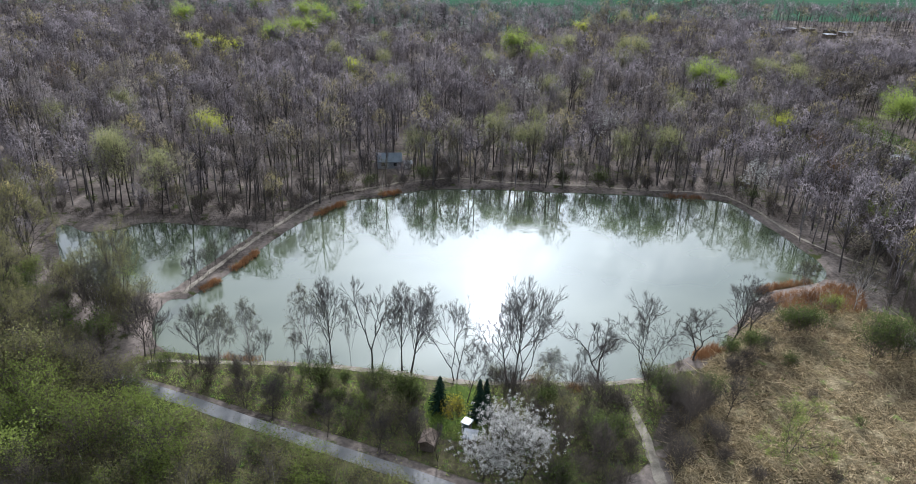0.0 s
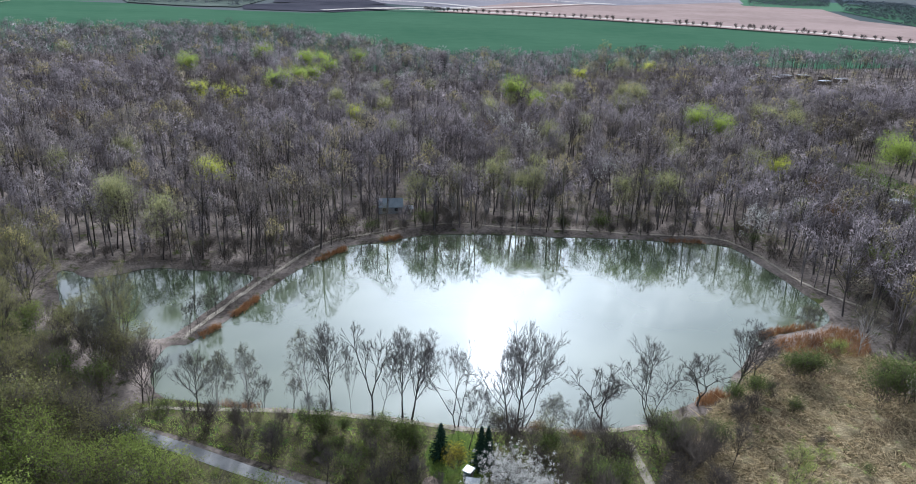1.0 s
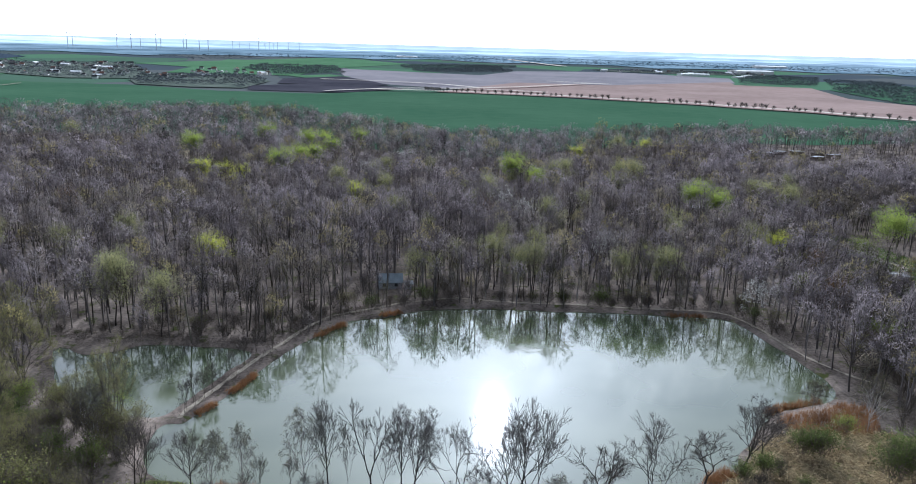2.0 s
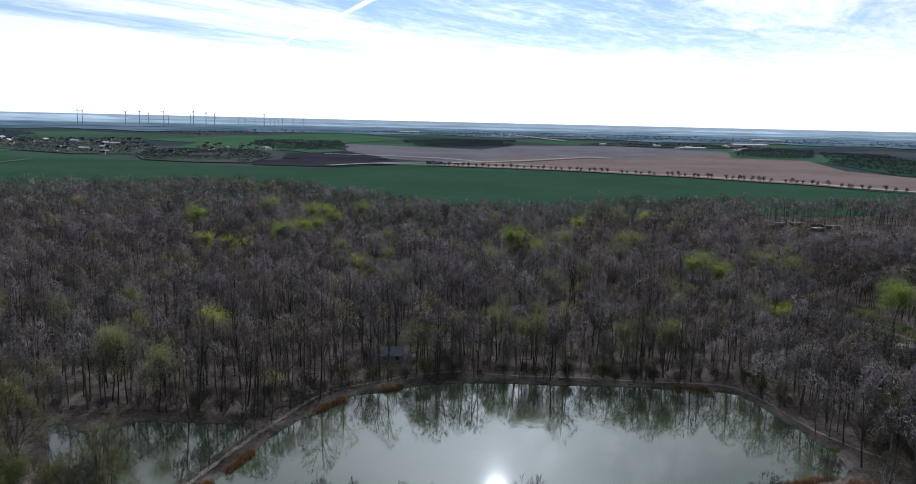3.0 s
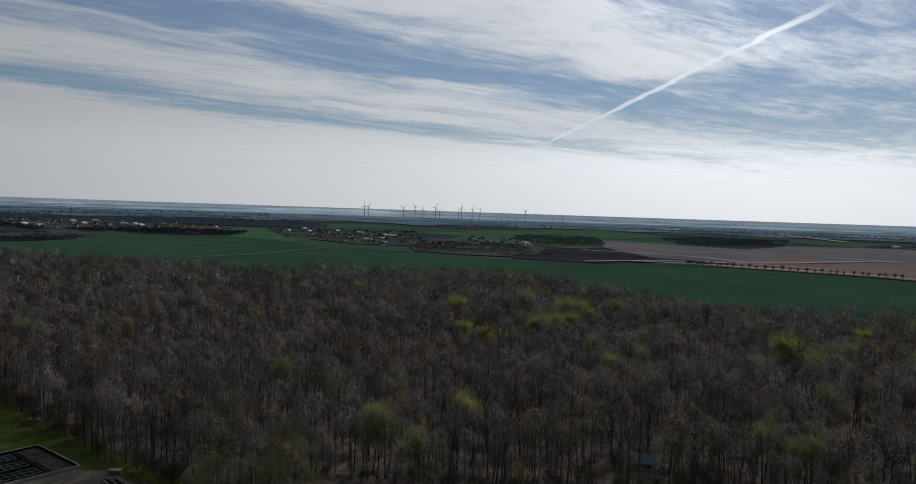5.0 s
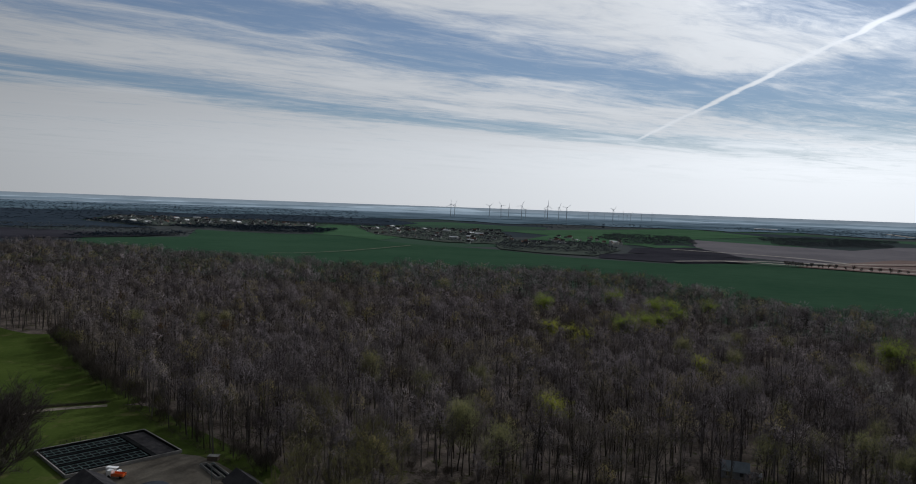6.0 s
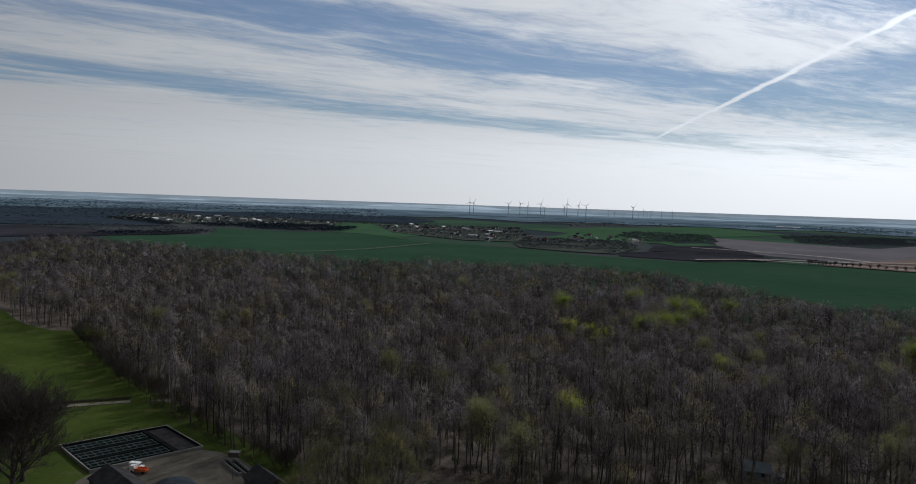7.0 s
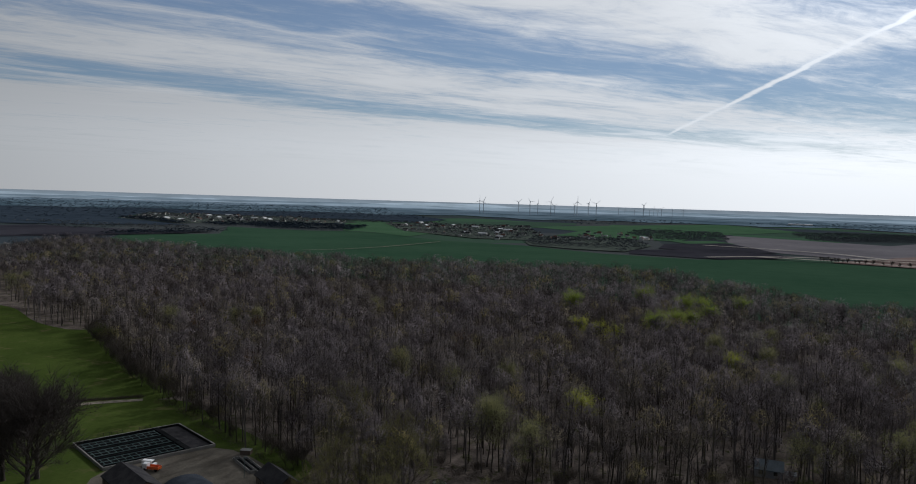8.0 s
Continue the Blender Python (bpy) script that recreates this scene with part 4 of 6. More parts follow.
for kind, rows in (
    ((ALDER, (14, 7)), [(10.0, 115.2, 18.6, 8.5, -2.4), (11.5, 115.9, 19.2, 8.0, 0.3), (-48.1, 117.2, 13.0, 6.5, -0.6), (-59.3, 119.1, 12.7, 6.7, -0.6), (48.3, 106.1, 9.4, 3.9, 0.6), (-20.4, 97.6, 7.0, 4.0, -0.2), (-30.5, 101.6, 7.7, 4.7, -0.5), (-5.3, 94.8, 8.1, 3.9, 0.3)]),
    ((ALDER_B, (13, 6)), [(-35.9, 117.0, 8.1, 2.9, 0.6), (-30.6, 119.3, 7.1, 2.9, 0.6), (-56.9, 116.6, 12.6, 6.0, 1.2), (-11.4, 93.3, 7.8, 4.9, 0.2), (-35.9, 104.5, 5.9, 4.3, 0.2), (-2.0, 91.5, 7.9, 3.8, 0.2)]),
    ((VASE, (18, 6)), [(-23.3, 118.9, 18.1, 5.6, -0.9), (-9.8, 118.0, 18.1, 5.6, 0.0), (-8.0, 117.2, 17.9, 6.8, 2.6), (56.1, 129.5, 15.7, 8.5, 3.6)]),
    ((VASE_B, (18, 8)), [(-15.5, 118.4, 17.6, 9.0, -1.1)]),
    ((WIDE, (15, 11)), [(0.5, 115.0, 16.5, 11.5, -1.1), (12.9, 115.8, 20.2, 10.5, 2.8), (36.9, 117.6, 16.0, 12.6, -2.9)]),
    ((WIDE_B, (13, 11)), [(27.2, 116.0, 12.0, 10.5, 0.2), (47.7, 125.0, 11.0, 9.5, -0.3), (62.9, 136.5, 9.8, 8.0, 2.0), (-226, 132, 13, 13, 0)]),
    ((OAK, (18, 16)), [(-227, 121, 19, 17, 0), (-233, 128, 17, 15, 0), (-219, 117, 18, 16, 0), (-190, 110, 21, 20, 0), (-199, 118, 19, 18, 0), (-205, 112, 20, 18, 0)]),
    ((SALLOW, (10, 11)), [(55.6, 97.4, 9.9, 11.3, 0.5)]),
    ((SLIM, (13, 4)), [(-19.5, 118.1, 14.5, 3.2, -0.3), (-13.7, 118.6, 12.8, 4.6, 1.7), (2.7, 108.4, 12.2, 7.4, 1.6), (23.5, 114.0, 9.0, 3.0, 0.0), (-26.0, 112.0, 8.0, 3.0, 0.2)]),
    ((BIRCH, (15, 5.5)), [(-27.6, 118.6, 16.6, 6.8, -0.6), (-38.3, 117.4, 14.1, 5.6, -0.6), (90.4, 147.3, 13.8, 8.3, 0.5), (-3, 227.5, 14, 6, 0.3), (8, 231, 13, 5, 0), (29, 229, 14, 6, 0.5), (38, 228.5, 12, 5, 0), (55, 227.5, 13, 5, -0.4), (71, 226.5, 12, 5, 0)]),
    ((BIRCH_B, (14, 6)), [(-44.6, 117.4, 12.8, 5.2, 1.5), (17.6, 114.9, 7.1, 5.0, 0.6), (83.5, 158.0, 7.3, 6.2, -0.5), (-71.6, 130.9, 14.4, 8.0, -0.7)]),
    ((WILLOW, (20, 16)), [(-69.9, 133.2, 19.7, 16.5, 3.4), (-91.7, 127.2, 19.0, 15.0, 1.4), (-105, 150, 17, 13, 0)]),
    ((WILLOW_B, (16, 12)), [(-82.4, 119.3, 13.4, 11.3, -1.3), (-74, 104, 9.5, 8.5, 0), (-84, 102, 11, 9, 0), (-93, 106, 12, 10, 0), (-70, 98, 8, 8, 0), (-88, 112, 12, 10, 0), (-100, 142, 14, 12, 0), (-80, 139, 12, 10, 0), (-118, 150, 17, 13, 0), (-100, 98, 12, 10, 0), (-146, 191, 20, 13, 0), (-138, 172, 15, 11, 0), (-112, 170, 19, 15, 0), (-104, 160, 18, 15, 0), (-98, 118, 14, 11, 0), (-112, 133, 16, 12, 0)]),
):
    for x, y, h, w, lean in rows:
        plant(kind[0], x, y, 1.04 * h, 1.2 * w, kind[1], lean=lean)


# ---- the forest: thousands of bare trees ----
def scatter(name, models, places, mats, label, category, kind="stuff"):
    """One mesh of many plants. places: rows of model, x, y, z, turn, scale across, scale up, tint, bud."""
    vs, fs, ms, ts, bs, ns, count = [], [], [], [], [], [], 0
    places = np.asarray(places, float)
    for k, (v, f, m, *away) in enumerate(models):
        rows = places[places[:, 0].astype(int) == k]
        if not len(rows):
            continue
        c, s = np.cos(rows[:, 4])[:, None], np.sin(rows[:, 4])[:, None]
        x = (v[None, :, 0] * c - v[None, :, 1] * s) * rows[:, 5, None] + rows[:, 1, None]
        y = (v[None, :, 0] * s + v[None, :, 1] * c) * rows[:, 5, None] + rows[:, 2, None]
        z = v[None, :, 2] * rows[:, 6, None] + rows[:, 3, None]
        vs.append(np.stack([x, y, z], 2).reshape(-1, 3))
        fs.append((f[None] + (np.arange(len(rows)) * len(v))[:, None, None]).reshape(-1, 3) + count)
        ms.append(np.tile(m, len(rows)))
        ts.append(np.repeat(rows[:, 7], len(v)))
        bs.append(np.repeat(rows[:, 8], len(v)))
        if away:
            nx, ny = (away[0][None, :, i] for i in (0, 1))
            ns.append(np.stack([nx * c - ny * s, nx * s + ny * c, np.repeat(away[0][None, :, 2], len(rows), 0)], 2).reshape(-1, 3))
        count += len(rows) * len(v)
    me = mesh_from(name, np.concatenate(vs), np.concatenate(fs), mats, np.concatenate(ms))
    for key, values in (("tint", ts), ("bud", bs)):
        a = me.attributes.new(key, "FLOAT", "POINT")
        a.data.foreach_set("value", np.concatenate(values).astype(np.float32))
    if ns:
        a = me.attributes.new("dome", "FLOAT_VECTOR", "POINT")
        a.data.foreach_set("vector", np.concatenate(ns).astype(np.float32).ravel())
    return tagged(new(name, me), label, category, kind=kind)


def jitter_grid(x0, x1, y0, y1, step, rng):
    gx, gy = np.meshgrid(np.arange(x0, x1, step), np.arange(y0, y1, step))
    gx, gy = gx.ravel(), gy.ravel()
    return gx + rng.uniform(-0.48, 0.48, gx.size) * step, gy + rng.uniform(-0.48, 0.48, gy.size) * step


FOREST = [(-1010, 660), (-880, 655), (-671, 651), (-584, 658), (-490, 668), (-387, 725), (-271, 785), (-187, 783), (-120, 702), (-60, 650), (-15, 598), (40, 598), (92, 635), (163, 680), (215, 690), (250, 694), (330, 694), (430, 735), (700, 790), (620, 420), (420, 250), (200, 150), (112, 128), (99, 150), (95, 172), (90, 203), (82, 219), (-10, 220), (-24, 212), (-40, 200), (-53, 180), (-60, 185), (-88, 187), (-110, 186), (-108, 165), (-96, 150), (-112, 144), (-139.6, 160.4), (-160.8, 164.3), (-185.4, 171.7), (-212, 183), (-238, 190), (-266.5, 202), (-313, 224), (-384, 262), (-442.1, 257.6), (-528, 300), (-700, 352), (-900, 500), (-1000, 600)]
ALLOTMENTS = [(205, 475), (228, 600), (330, 640), (345, 560), (330, 500), (270, 470)]
CLEARING = [(155, 345), (178, 332), (190, 290), (176, 258), (148, 238), (142, 262), (158, 300)]
rng = np.random.default_rng(4)


def crown_tree(seed, h, w, clear, limbs, spikes, thin, tubes=True, reach=1.0):
    """A bare forest tree with a rounded, lumpy crown of fine branches."""
    t = Tree(seed)
    g = t.rng
    lean = g.normal(0, 0.03, 2)
    path = [(np.array((lean[0] * h * u + g.normal(0, 0.12), lean[1] * h * u + g.normal(0, 0.12), h * u - 0.3)), h * 0.0125 * (1.05 - 0.8 * u)) for u in ((0, 0.3, 0.6, 0.93) if tubes else (0, 0.9))]
    t.tube(path, 3)
    mid = np.array((lean[0] * h * 0.7, lean[1] * h * 0.7, h * (clear + 1) / 2))
    size = np.array((w / 2, w / 2, h * (1 - clear) / 2))
    lumps = g.normal(size=(5, 3))
    lumps /= np.linalg.norm(lumps, axis=1)[:, None]

    def surface(low):
        d = g.normal(size=3)
        d /= np.linalg.norm(d)
        if d[2] < low:
            d[2] = -d[2]
        return mid + d * size * (0.70 + 0.42 * max(0.0, float((lumps @ d).max())) ** 3)

    boughs = []
    for k in range(max(limbs, 5)):
        p, u = surface(-0.15), g.uniform(clear * 0.8, 0.72)
        q = np.array((lean[0] * h * u, lean[1] * h * u, h * u))
        bend = (p + q) / 2 + np.array((0, 0, -0.05 * h * g.random()))
        boughs.append((q, bend, p))
        if tubes:
            t.tube([(q, 0.085), (bend, 0.06), (p, 0.02)], 3)
        elif k < limbs:
            t.spike(q, p - q, 0.22)
    for _ in range(spikes):  # twigs fan out from the outer half of each bough
        q, bend, p = boughs[g.integers(len(boughs))]
        at = bend + (p - bend) * g.uniform(0.1, 1.05) + g.normal(0, 0.3 * reach, 3) if g.random() < 0.35 else mid + (surface(-0.1) - mid) * g.uniform(0.8, 1.0)
        out = (at - mid) / (np.linalg.norm(at - mid) + 1e-6)
        d = out * 0.45 + np.array((0, 0, 0.25)) + g.normal(0, 0.6, 3)
        t.spike(at, d * g.uniform(0.7, 1.3) * reach / np.linalg.norm(d), thin)
    v = np.array(t.v + t.tv, np.float32)
    n = len(t.v)
    f = np.array(t.f + [(a + n, b + n, c + n) for a, b, c in t.tf], np.int32)
    away = (v - mid + np.array((0, 0, 0.10 * h))) / size
    away = away / (np.linalg.norm(away, axis=1)[:, None] + 1e-6) + g.normal(0, 0.10, v.shape)
    return v, f, np.array([0] * len(t.f) + [1] * len(t.tf), np.int32), away / np.linalg.norm(away, axis=1)[:, None]


NEAR_TREES = [crown_tree(100 + i, h, w, c, 8, 225, 0.155) for i, (h, w, c) in enumerate(((20, 8.4, 0.42), (18, 8.0, 0.38), (21, 7.6, 0.48), (17, 8.6, 0.34), (19, 6.6, 0.42), (15, 6.0, 0.32), (9, 4.4, 0.12), (18, 9.2, 0.36)))]
MID_TREES = [crown_tree(120 + i, h, w, c, 4, 130, 0.26, False, 1.2) for i, (h, w, c) in enumerate(((20, 8.6, 0.42), (18, 8, 0.38), (19, 7.4, 0.44), (16, 8, 0.34), (13, 6, 0.25), (18, 9.6, 0.38)))]
FAR_TREES = [crown_tree(140 + i, h, w, 0.38, 2, 62, 0.45, False, 1.6) for i, (h, w) in enumerate(((19, 10), (18, 9.5), (16, 9)))]


def forest_places(step, near, far, models, seed, west=-1010, east=700):
    r = np.random.default_rng(seed)
    x, y = jitter_grid(west, east, 100, 800, step, r)
    d = np.hypot(x, y)
    ok = (d >= near) & (d < far) & (np.degrees(np.arctan2(x, y)) > -66) & (np.degrees(np.arctan2(x, y)) < 42)
    x, y = x[ok], y[ok]
    ok = inside(x, y, FOREST) & ~inside(x, y, CLEARING)
    x, y = x[ok], y[ok]
    for shore in (LAKE, POND):
        ok = ~inside(x, y, shore)
        ok[ok] = edge_distance(x[ok], y[ok], shore) > 1.8
        x, y = x[ok], y[ok]
    for line in (DAM, FAR_SIDE):
        ok = edge_distance(x, y, line, False) > 1.1
        x, y = x[ok], y[ok]
    ok = (np.hypot(x + 23.5, y - 236) > 8.5) & (np.hypot(x + 22.5, y - 229) > 6)
    x, y = x[ok], y[ok]
    patch = np.array([noise.fractal((a * 0.012, b * 0.012, 2.2), 1.0, 2.0, 3) for a, b in zip(x, y)])
    sparse = inside(x, y, [(100, 128), (130, 215), (125, 300), (190, 420), (420, 420), (560, 330), (300, 150)])
    keep = r.random(len(x)) < np.where(inside(x, y, ALLOTMENTS), 0.6, 0.95)
    x, y, patch, sparse = x[keep], y[keep], patch[keep], sparse[keep]
    n = len(x)
    s = np.clip(r.normal(0.97, 0.14, n) + patch * 0.10, 0.62, 1.25) * np.where(inside(x, y, ALLOTMENTS), 0.62, np.where(sparse, 0.92, 1.0))
    tint = np.clip(r.normal(0.36, 0.30, n) + patch * 0.35 + (r.random(n) < 0.08) * 0.5, 0, 1)
    bud = np.clip(r.normal(0.0, 0.06, n) - patch * 0.15 + (r.random(n) < 0.10) * r.uniform(0.3, 1.0, n), 0, 1)
    return np.stack([r.integers(0, len(models), n), x, y, np.zeros(n), r.uniform(0, 6.28, n), s * r.uniform(0.85, 1.25, n), s, tint, bud], 1)


DAM = [(-61.0, 144.6), (-57.2, 160.8), (-54.6, 170.3), (-49.1, 186.2), (-43.0, 203.3), (-38.0, 210.4), (-31.6, 214.7), (-18.4, 223.7)]
FAR_SIDE = [(-18.4, 223.7), (-9.2, 227.1), (-1.6, 229.7), (21.3, 226.6), (57.1, 224.6), (84.1, 221.5), (90.0, 210.3), (94.1, 193.2), (110, 168)]
FOREST_MATS = [M_FOREST_BARK, M_FOREST_TWIG, M_BUD]
scatter("forest", NEAR_TREES, forest_places(5.3, 0, 360, NEAR_TREES, 1), FOREST_MATS, "dense bare deciduous forest, grey-brown before leafing", "forest")
fill_in = forest_places(6.0, 0, 520, MID_TREES, 7)
fill_in = fill_in[inside(fill_in[:, 1], fill_in[:, 2], [(112, 140), (128, 215), (124, 300), (190, 440), (420, 440), (560, 330), (300, 150)])]
scatter("forest", MID_TREES, fill_in, FOREST_MATS, "dense bare wood beside the allotments", "forest")
scatter("forest", MID_TREES, forest_places(6.4, 360, 580, MID_TREES, 2), FOREST_MATS, "bare grey-brown forest further back", "forest")
scatter("forest", FAR_TREES, forest_places(7.8, 580, 1250, FAR_TREES, 3), FOREST_MATS, "far edge of the bare forest", "forest")

# ---- trees in first leaf among the bare ones ----
def leafing(name, seed, h, w, mat, label, size, leaves, leafy=0.9, bark=M_FOREST_BARK, group="trees in first leaf", **k):
    o = dict(clear=0.28, limbs=9, angle=0.8, trunk=0.014, depth=1, fork=(2,), twigs=2, twig=0.07, tubes=1, sides=(4, 3, 3), leaf=size, leafy=leafy, leaves=leaves)
    return tree_thing(name, grow(seed, h, w, **{**o, **k}), bark, M_TWIG, mat, label, group=group)


LIME = leafing("maple", 201, 17, 9, M_LEAF_LIME, "maple covered in lime-yellow spring blossom", 0.34, 16, clear=0.46, limbs=12, gather=0.75)
FRESH = leafing("green_tree", 202, 17, 10, M_LEAF, "deciduous tree in fresh light green leaf", 0.34, 15, clear=0.36, limbs=12, gather=0.85)
PALE = leafing("budding_tree", 203, 17, 7, M_PALE, "slender tree in a pale olive haze of buds", 0.26, 9, 0.9, clear=0.36, limbs=11, gather=0.7)
PALE_B = leafing("budding_tree", 204, 16, 6, M_PALE, "slender tree with sparse first green leaves", 0.26, 8, 0.7, clear=0.34, gather=0.7)
RUSTY = leafing("budding_tree", 205, 16, 8, M_RUST, "round tree with rust-coloured buds", 0.22, 6, 0.6)
BLOSSOM = leafing("wild_cherry", 206, 14, 8, M_BLOSSOM, "wild cherry in white blossom among bare trees", 0.3, 6, 0.8, gather=0.35, group="blossoming trees")

R4 = random.Random(44)
for model, base, rows, lo, hi in (
    (LIME, (17, 9), [(-143, 399), (-131, 396), (-120, 389), (-49, 338), (-83, 236), (77, 502), (131, 544), (116, 269)], 0.70, 0.88),
    (FRESH, (17, 10), [(-109, 513), (-100, 521), (-93, 458), (-90, 495), (-100, 442), (-105, 415), (-177, 472), (-77, 531), (-146, 540), (109, 337), (118, 333), (170, 286), (27, 406), (38, 390)], 0.80, 1.02),
    (PALE, (17, 7), [(-101, 416), (-50, 408), (-45, 421), (-65, 370), (-38, 360), (58, 417), (95, 412), (86, 403), (149, 361), (146, 367), (173, 395), (35, 296), (110, 530), (11, 240), (19, 232), (24, 235), (68, 236), (52, 232), (111, 276), (-123, 260), (-135, 238), (-96, 194), (-99, 197), (-83, 190), (-164, 246), (-326, 265), (-296, 300), (-310, 296), (-278, 385), (-463, 569), (-283, 526), (-537, 300), (-558, 322), (-694, 451), (-740, 452), (155, 345), (-28, 300), (12, 350), (88, 300), (50, 402)], 0.80, 1.05),
    (PALE_B, (16, 6), [(25, 391), (36, 381), (65, 230), (-15, 228), (-9, 230), (82, 279), (-3, 246), (-507, 302), (-675, 442), (-560, 380), (-620, 420), (40, 300), (5, 330), (15, 262), (26, 252), (62, 244), (-14, 282), (54, 330), (-40, 352), (80, 380), (-20, 430), (34, 440), (0, 372), (100, 420)], 0.75, 1.0),
    (RUSTY, (16, 8), [(-273, 278), (8, 318), (-300, 262), (-345, 300), (-215, 215), (-165, 300), (-420, 330), (120, 240), (110, 205)], 0.8, 1.0),
    (BLOSSOM, (14, 8), [(90, 213), (1, 491), (27, 310), (-52, 414), (-54, 405), (-104, 422), (18, 330), (52, 262), (-109, 693), (-95, 680), (-40, 470)], 0.8, 1.1),
):
    for x, y in rows:
        k = R4.uniform(lo, hi)
        plant(model, x, y, base[0] * k, base[1] * k * R4.uniform(0.9, 1.15), base, rng=R4)

# ---- shrubs and young trees of the foreground ----
def shrub(name, seed, h, w, mat, label, size=0.2, leaves=3, leafy=0.8, stems=6, category="shrub", group="shrubs", bark=M_BARK, twig=M_SHRUB_TWIG, **k):
    o = dict(clear=0.12, stems=stems, limbs=5, angle=0.75, trunk=0.010, depth=0, twigs=3, twig=0.05, tubes=0, sides=(3, 3, 3), leaf=size, leafy=leafy, leaves=leaves, lower=0.8)
    return tree_thing(name, grow(seed, h, w, **{**o, **k}), bark, twig, mat, label, category, group, True)


SHRUBS = [
    (shrub("green_shrub", 301, 6, 5, M_LEAF_SHRUB, "shrub in fresh light green leaf beside the lane", 0.2, 9, gather=0.36), (6, 5)),
    (shrub("green_shrub", 302, 5, 5, M_SHRUB, "dull green shrub in young leaf", 0.19, 7, gather=0.36), (5, 5)),
    (shrub("bare_shrub", 303, 5, 5, None, "tangled bare grey-brown shrub", 0, 0, twigs=6), (5, 5)),
    (shrub("olive_shrub", 304, 6, 5, M_BUD, "olive budding shrub with thin stems", 0.18, 5, gather=0.4), (6, 5)),
    (shrub("dark_shrub", 305, 4, 4.5, M_SHRUB, "dense dark green shrub", 0.22, 6, stems=8, gather=0.42), (4, 4.5)),
    (shrub("young_tree", 306, 9, 6, M_LEAF_SHRUB, "young tree with fresh green crown", 0.2, 11, 0.9, gather=0.5, stems=2, limbs=10, category="tree"), (9, 6)),
    (shrub("young_birch", 307, 9, 4, M_BUD, "young budding birch with pale stem", 0.16, 3, 0.7, stems=1, limbs=16, category="tree", bark=M_BIRCH), (9, 4)),
    (shrub("bare_sapling", 308, 8, 4, None, "bare slender sapling with thin stems", 0, 0, stems=2, limbs=10, twigs=5, category="tree"), (8, 4)),
]


def thicket(outline, step, weights, seed, low=0.7, high=1.2, clear=None, stepped=False):
    """Shrubs of several kinds over an outline of the plan."""
    r = random.Random(seed)
    g = np.random.default_rng(seed)
    xs, ys = [p[0] for p in outline], [p[1] for p in outline]
    x, y = jitter_grid(min(xs), max(xs), min(ys), max(ys), step, g)
    ok = inside(x, y, outline)
    for shore in (LAKE, POND):
        ok &= ~inside(x, y, offset(shore, 0.8))
    for line, gap in ((LANE, 2.6), (TRACK, 2.0), (SHORE_PATH, 1.6)):
        ok &= edge_distance(x, y, line, False) > gap
    for a, b in zip(x[ok], y[ok]):
        if clear and any(math.hypot(a - cx, b - cy) < cr for cx, cy, cr in clear):
            continue
        i = r.choices(range(len(SHRUBS)), weights)[0]
        model, base = SHRUBS[i]
        k = r.uniform(low, high)
        if stepped:  # the verge is kept low beside the lane
            room = 0.75 * (edge_distance([a], [b], LANE, False)[0] - 1.6)
            if room < 0.6:
                continue
            k = min(k, room / base[0])
        plant(model, a, b, base[0] * k, base[1] * k * r.uniform(0.85, 1.2), base, rng=r)


LANE = [(-118, 121.5), (-90, 117.8), (-62.0, 111.6), (-35.0, 100.9), (-16.1, 93.2), (0.1, 86.5), (22, 76)]
TRACK = [(31.0, 112), (32.1, 107.7), (32.9, 100.6), (32.9, 89.0), (34, 76)]
SHORE_PATH = [(-59.5, 111.6), (-58.0, 117.4), (-36.3, 118.2), (-24.1, 117.9), (-3.9, 115.5), (2.7, 114.2), (24.6, 115.1), (35.9, 116.9)]
# kinds: fresh, dull, bare, olive, dark, young tree, birch, sapling
thicket([(-96, 108), (-62, 108.0), (-45, 101), (-25, 94), (-8, 87), (2, 82), (2, 75), (-40, 75), (-100, 84)], 3.6, (2.6, 3.4, 1.5, 5, 1.2, 1.8, 1.5, 2), 71, 0.8, 1.3, None, True)
thicket([(-60, 113), (-35, 115), (-8, 114), (-6, 104), (-5, 95), (-20, 99.5), (-40, 106)], 3.9, (0.3, 1.6, 5, 1.2, 1.6, 0, 0.6, 3), 72, 0.45, 0.95)
thicket([(7, 112), (30, 113), (30, 84), (8, 86), (13, 100)], 3.7, (0.3, 1, 5, 2, 0.6, 0.2, 1.2, 4), 73, 0.7, 1.15, [(10, 93, 7)])
thicket([(36, 114), (46, 119), (47, 109), (39, 100), (37, 86), (35, 90)], 3.4, (0, 1, 5, 1, 0.5, 0, 0.4, 2), 74, 0.6, 1.0)
thicket([(-120, 146), (-98, 148), (-78, 143), (-66, 138), (-63, 115), (-95, 121), (-125, 124)], 4.6, (0.2, 2.0, 2, 4.5, 0.6, 0.2, 1.5, 3), 75, 0.7, 1.3)
thicket([(100, 150), (112, 132), (130, 150), (160, 190), (150, 235), (120, 215), (101, 185)], 6.5, (0.4, 2, 3, 2, 1, 0.3, 1, 2), 76, 0.8, 1.3)
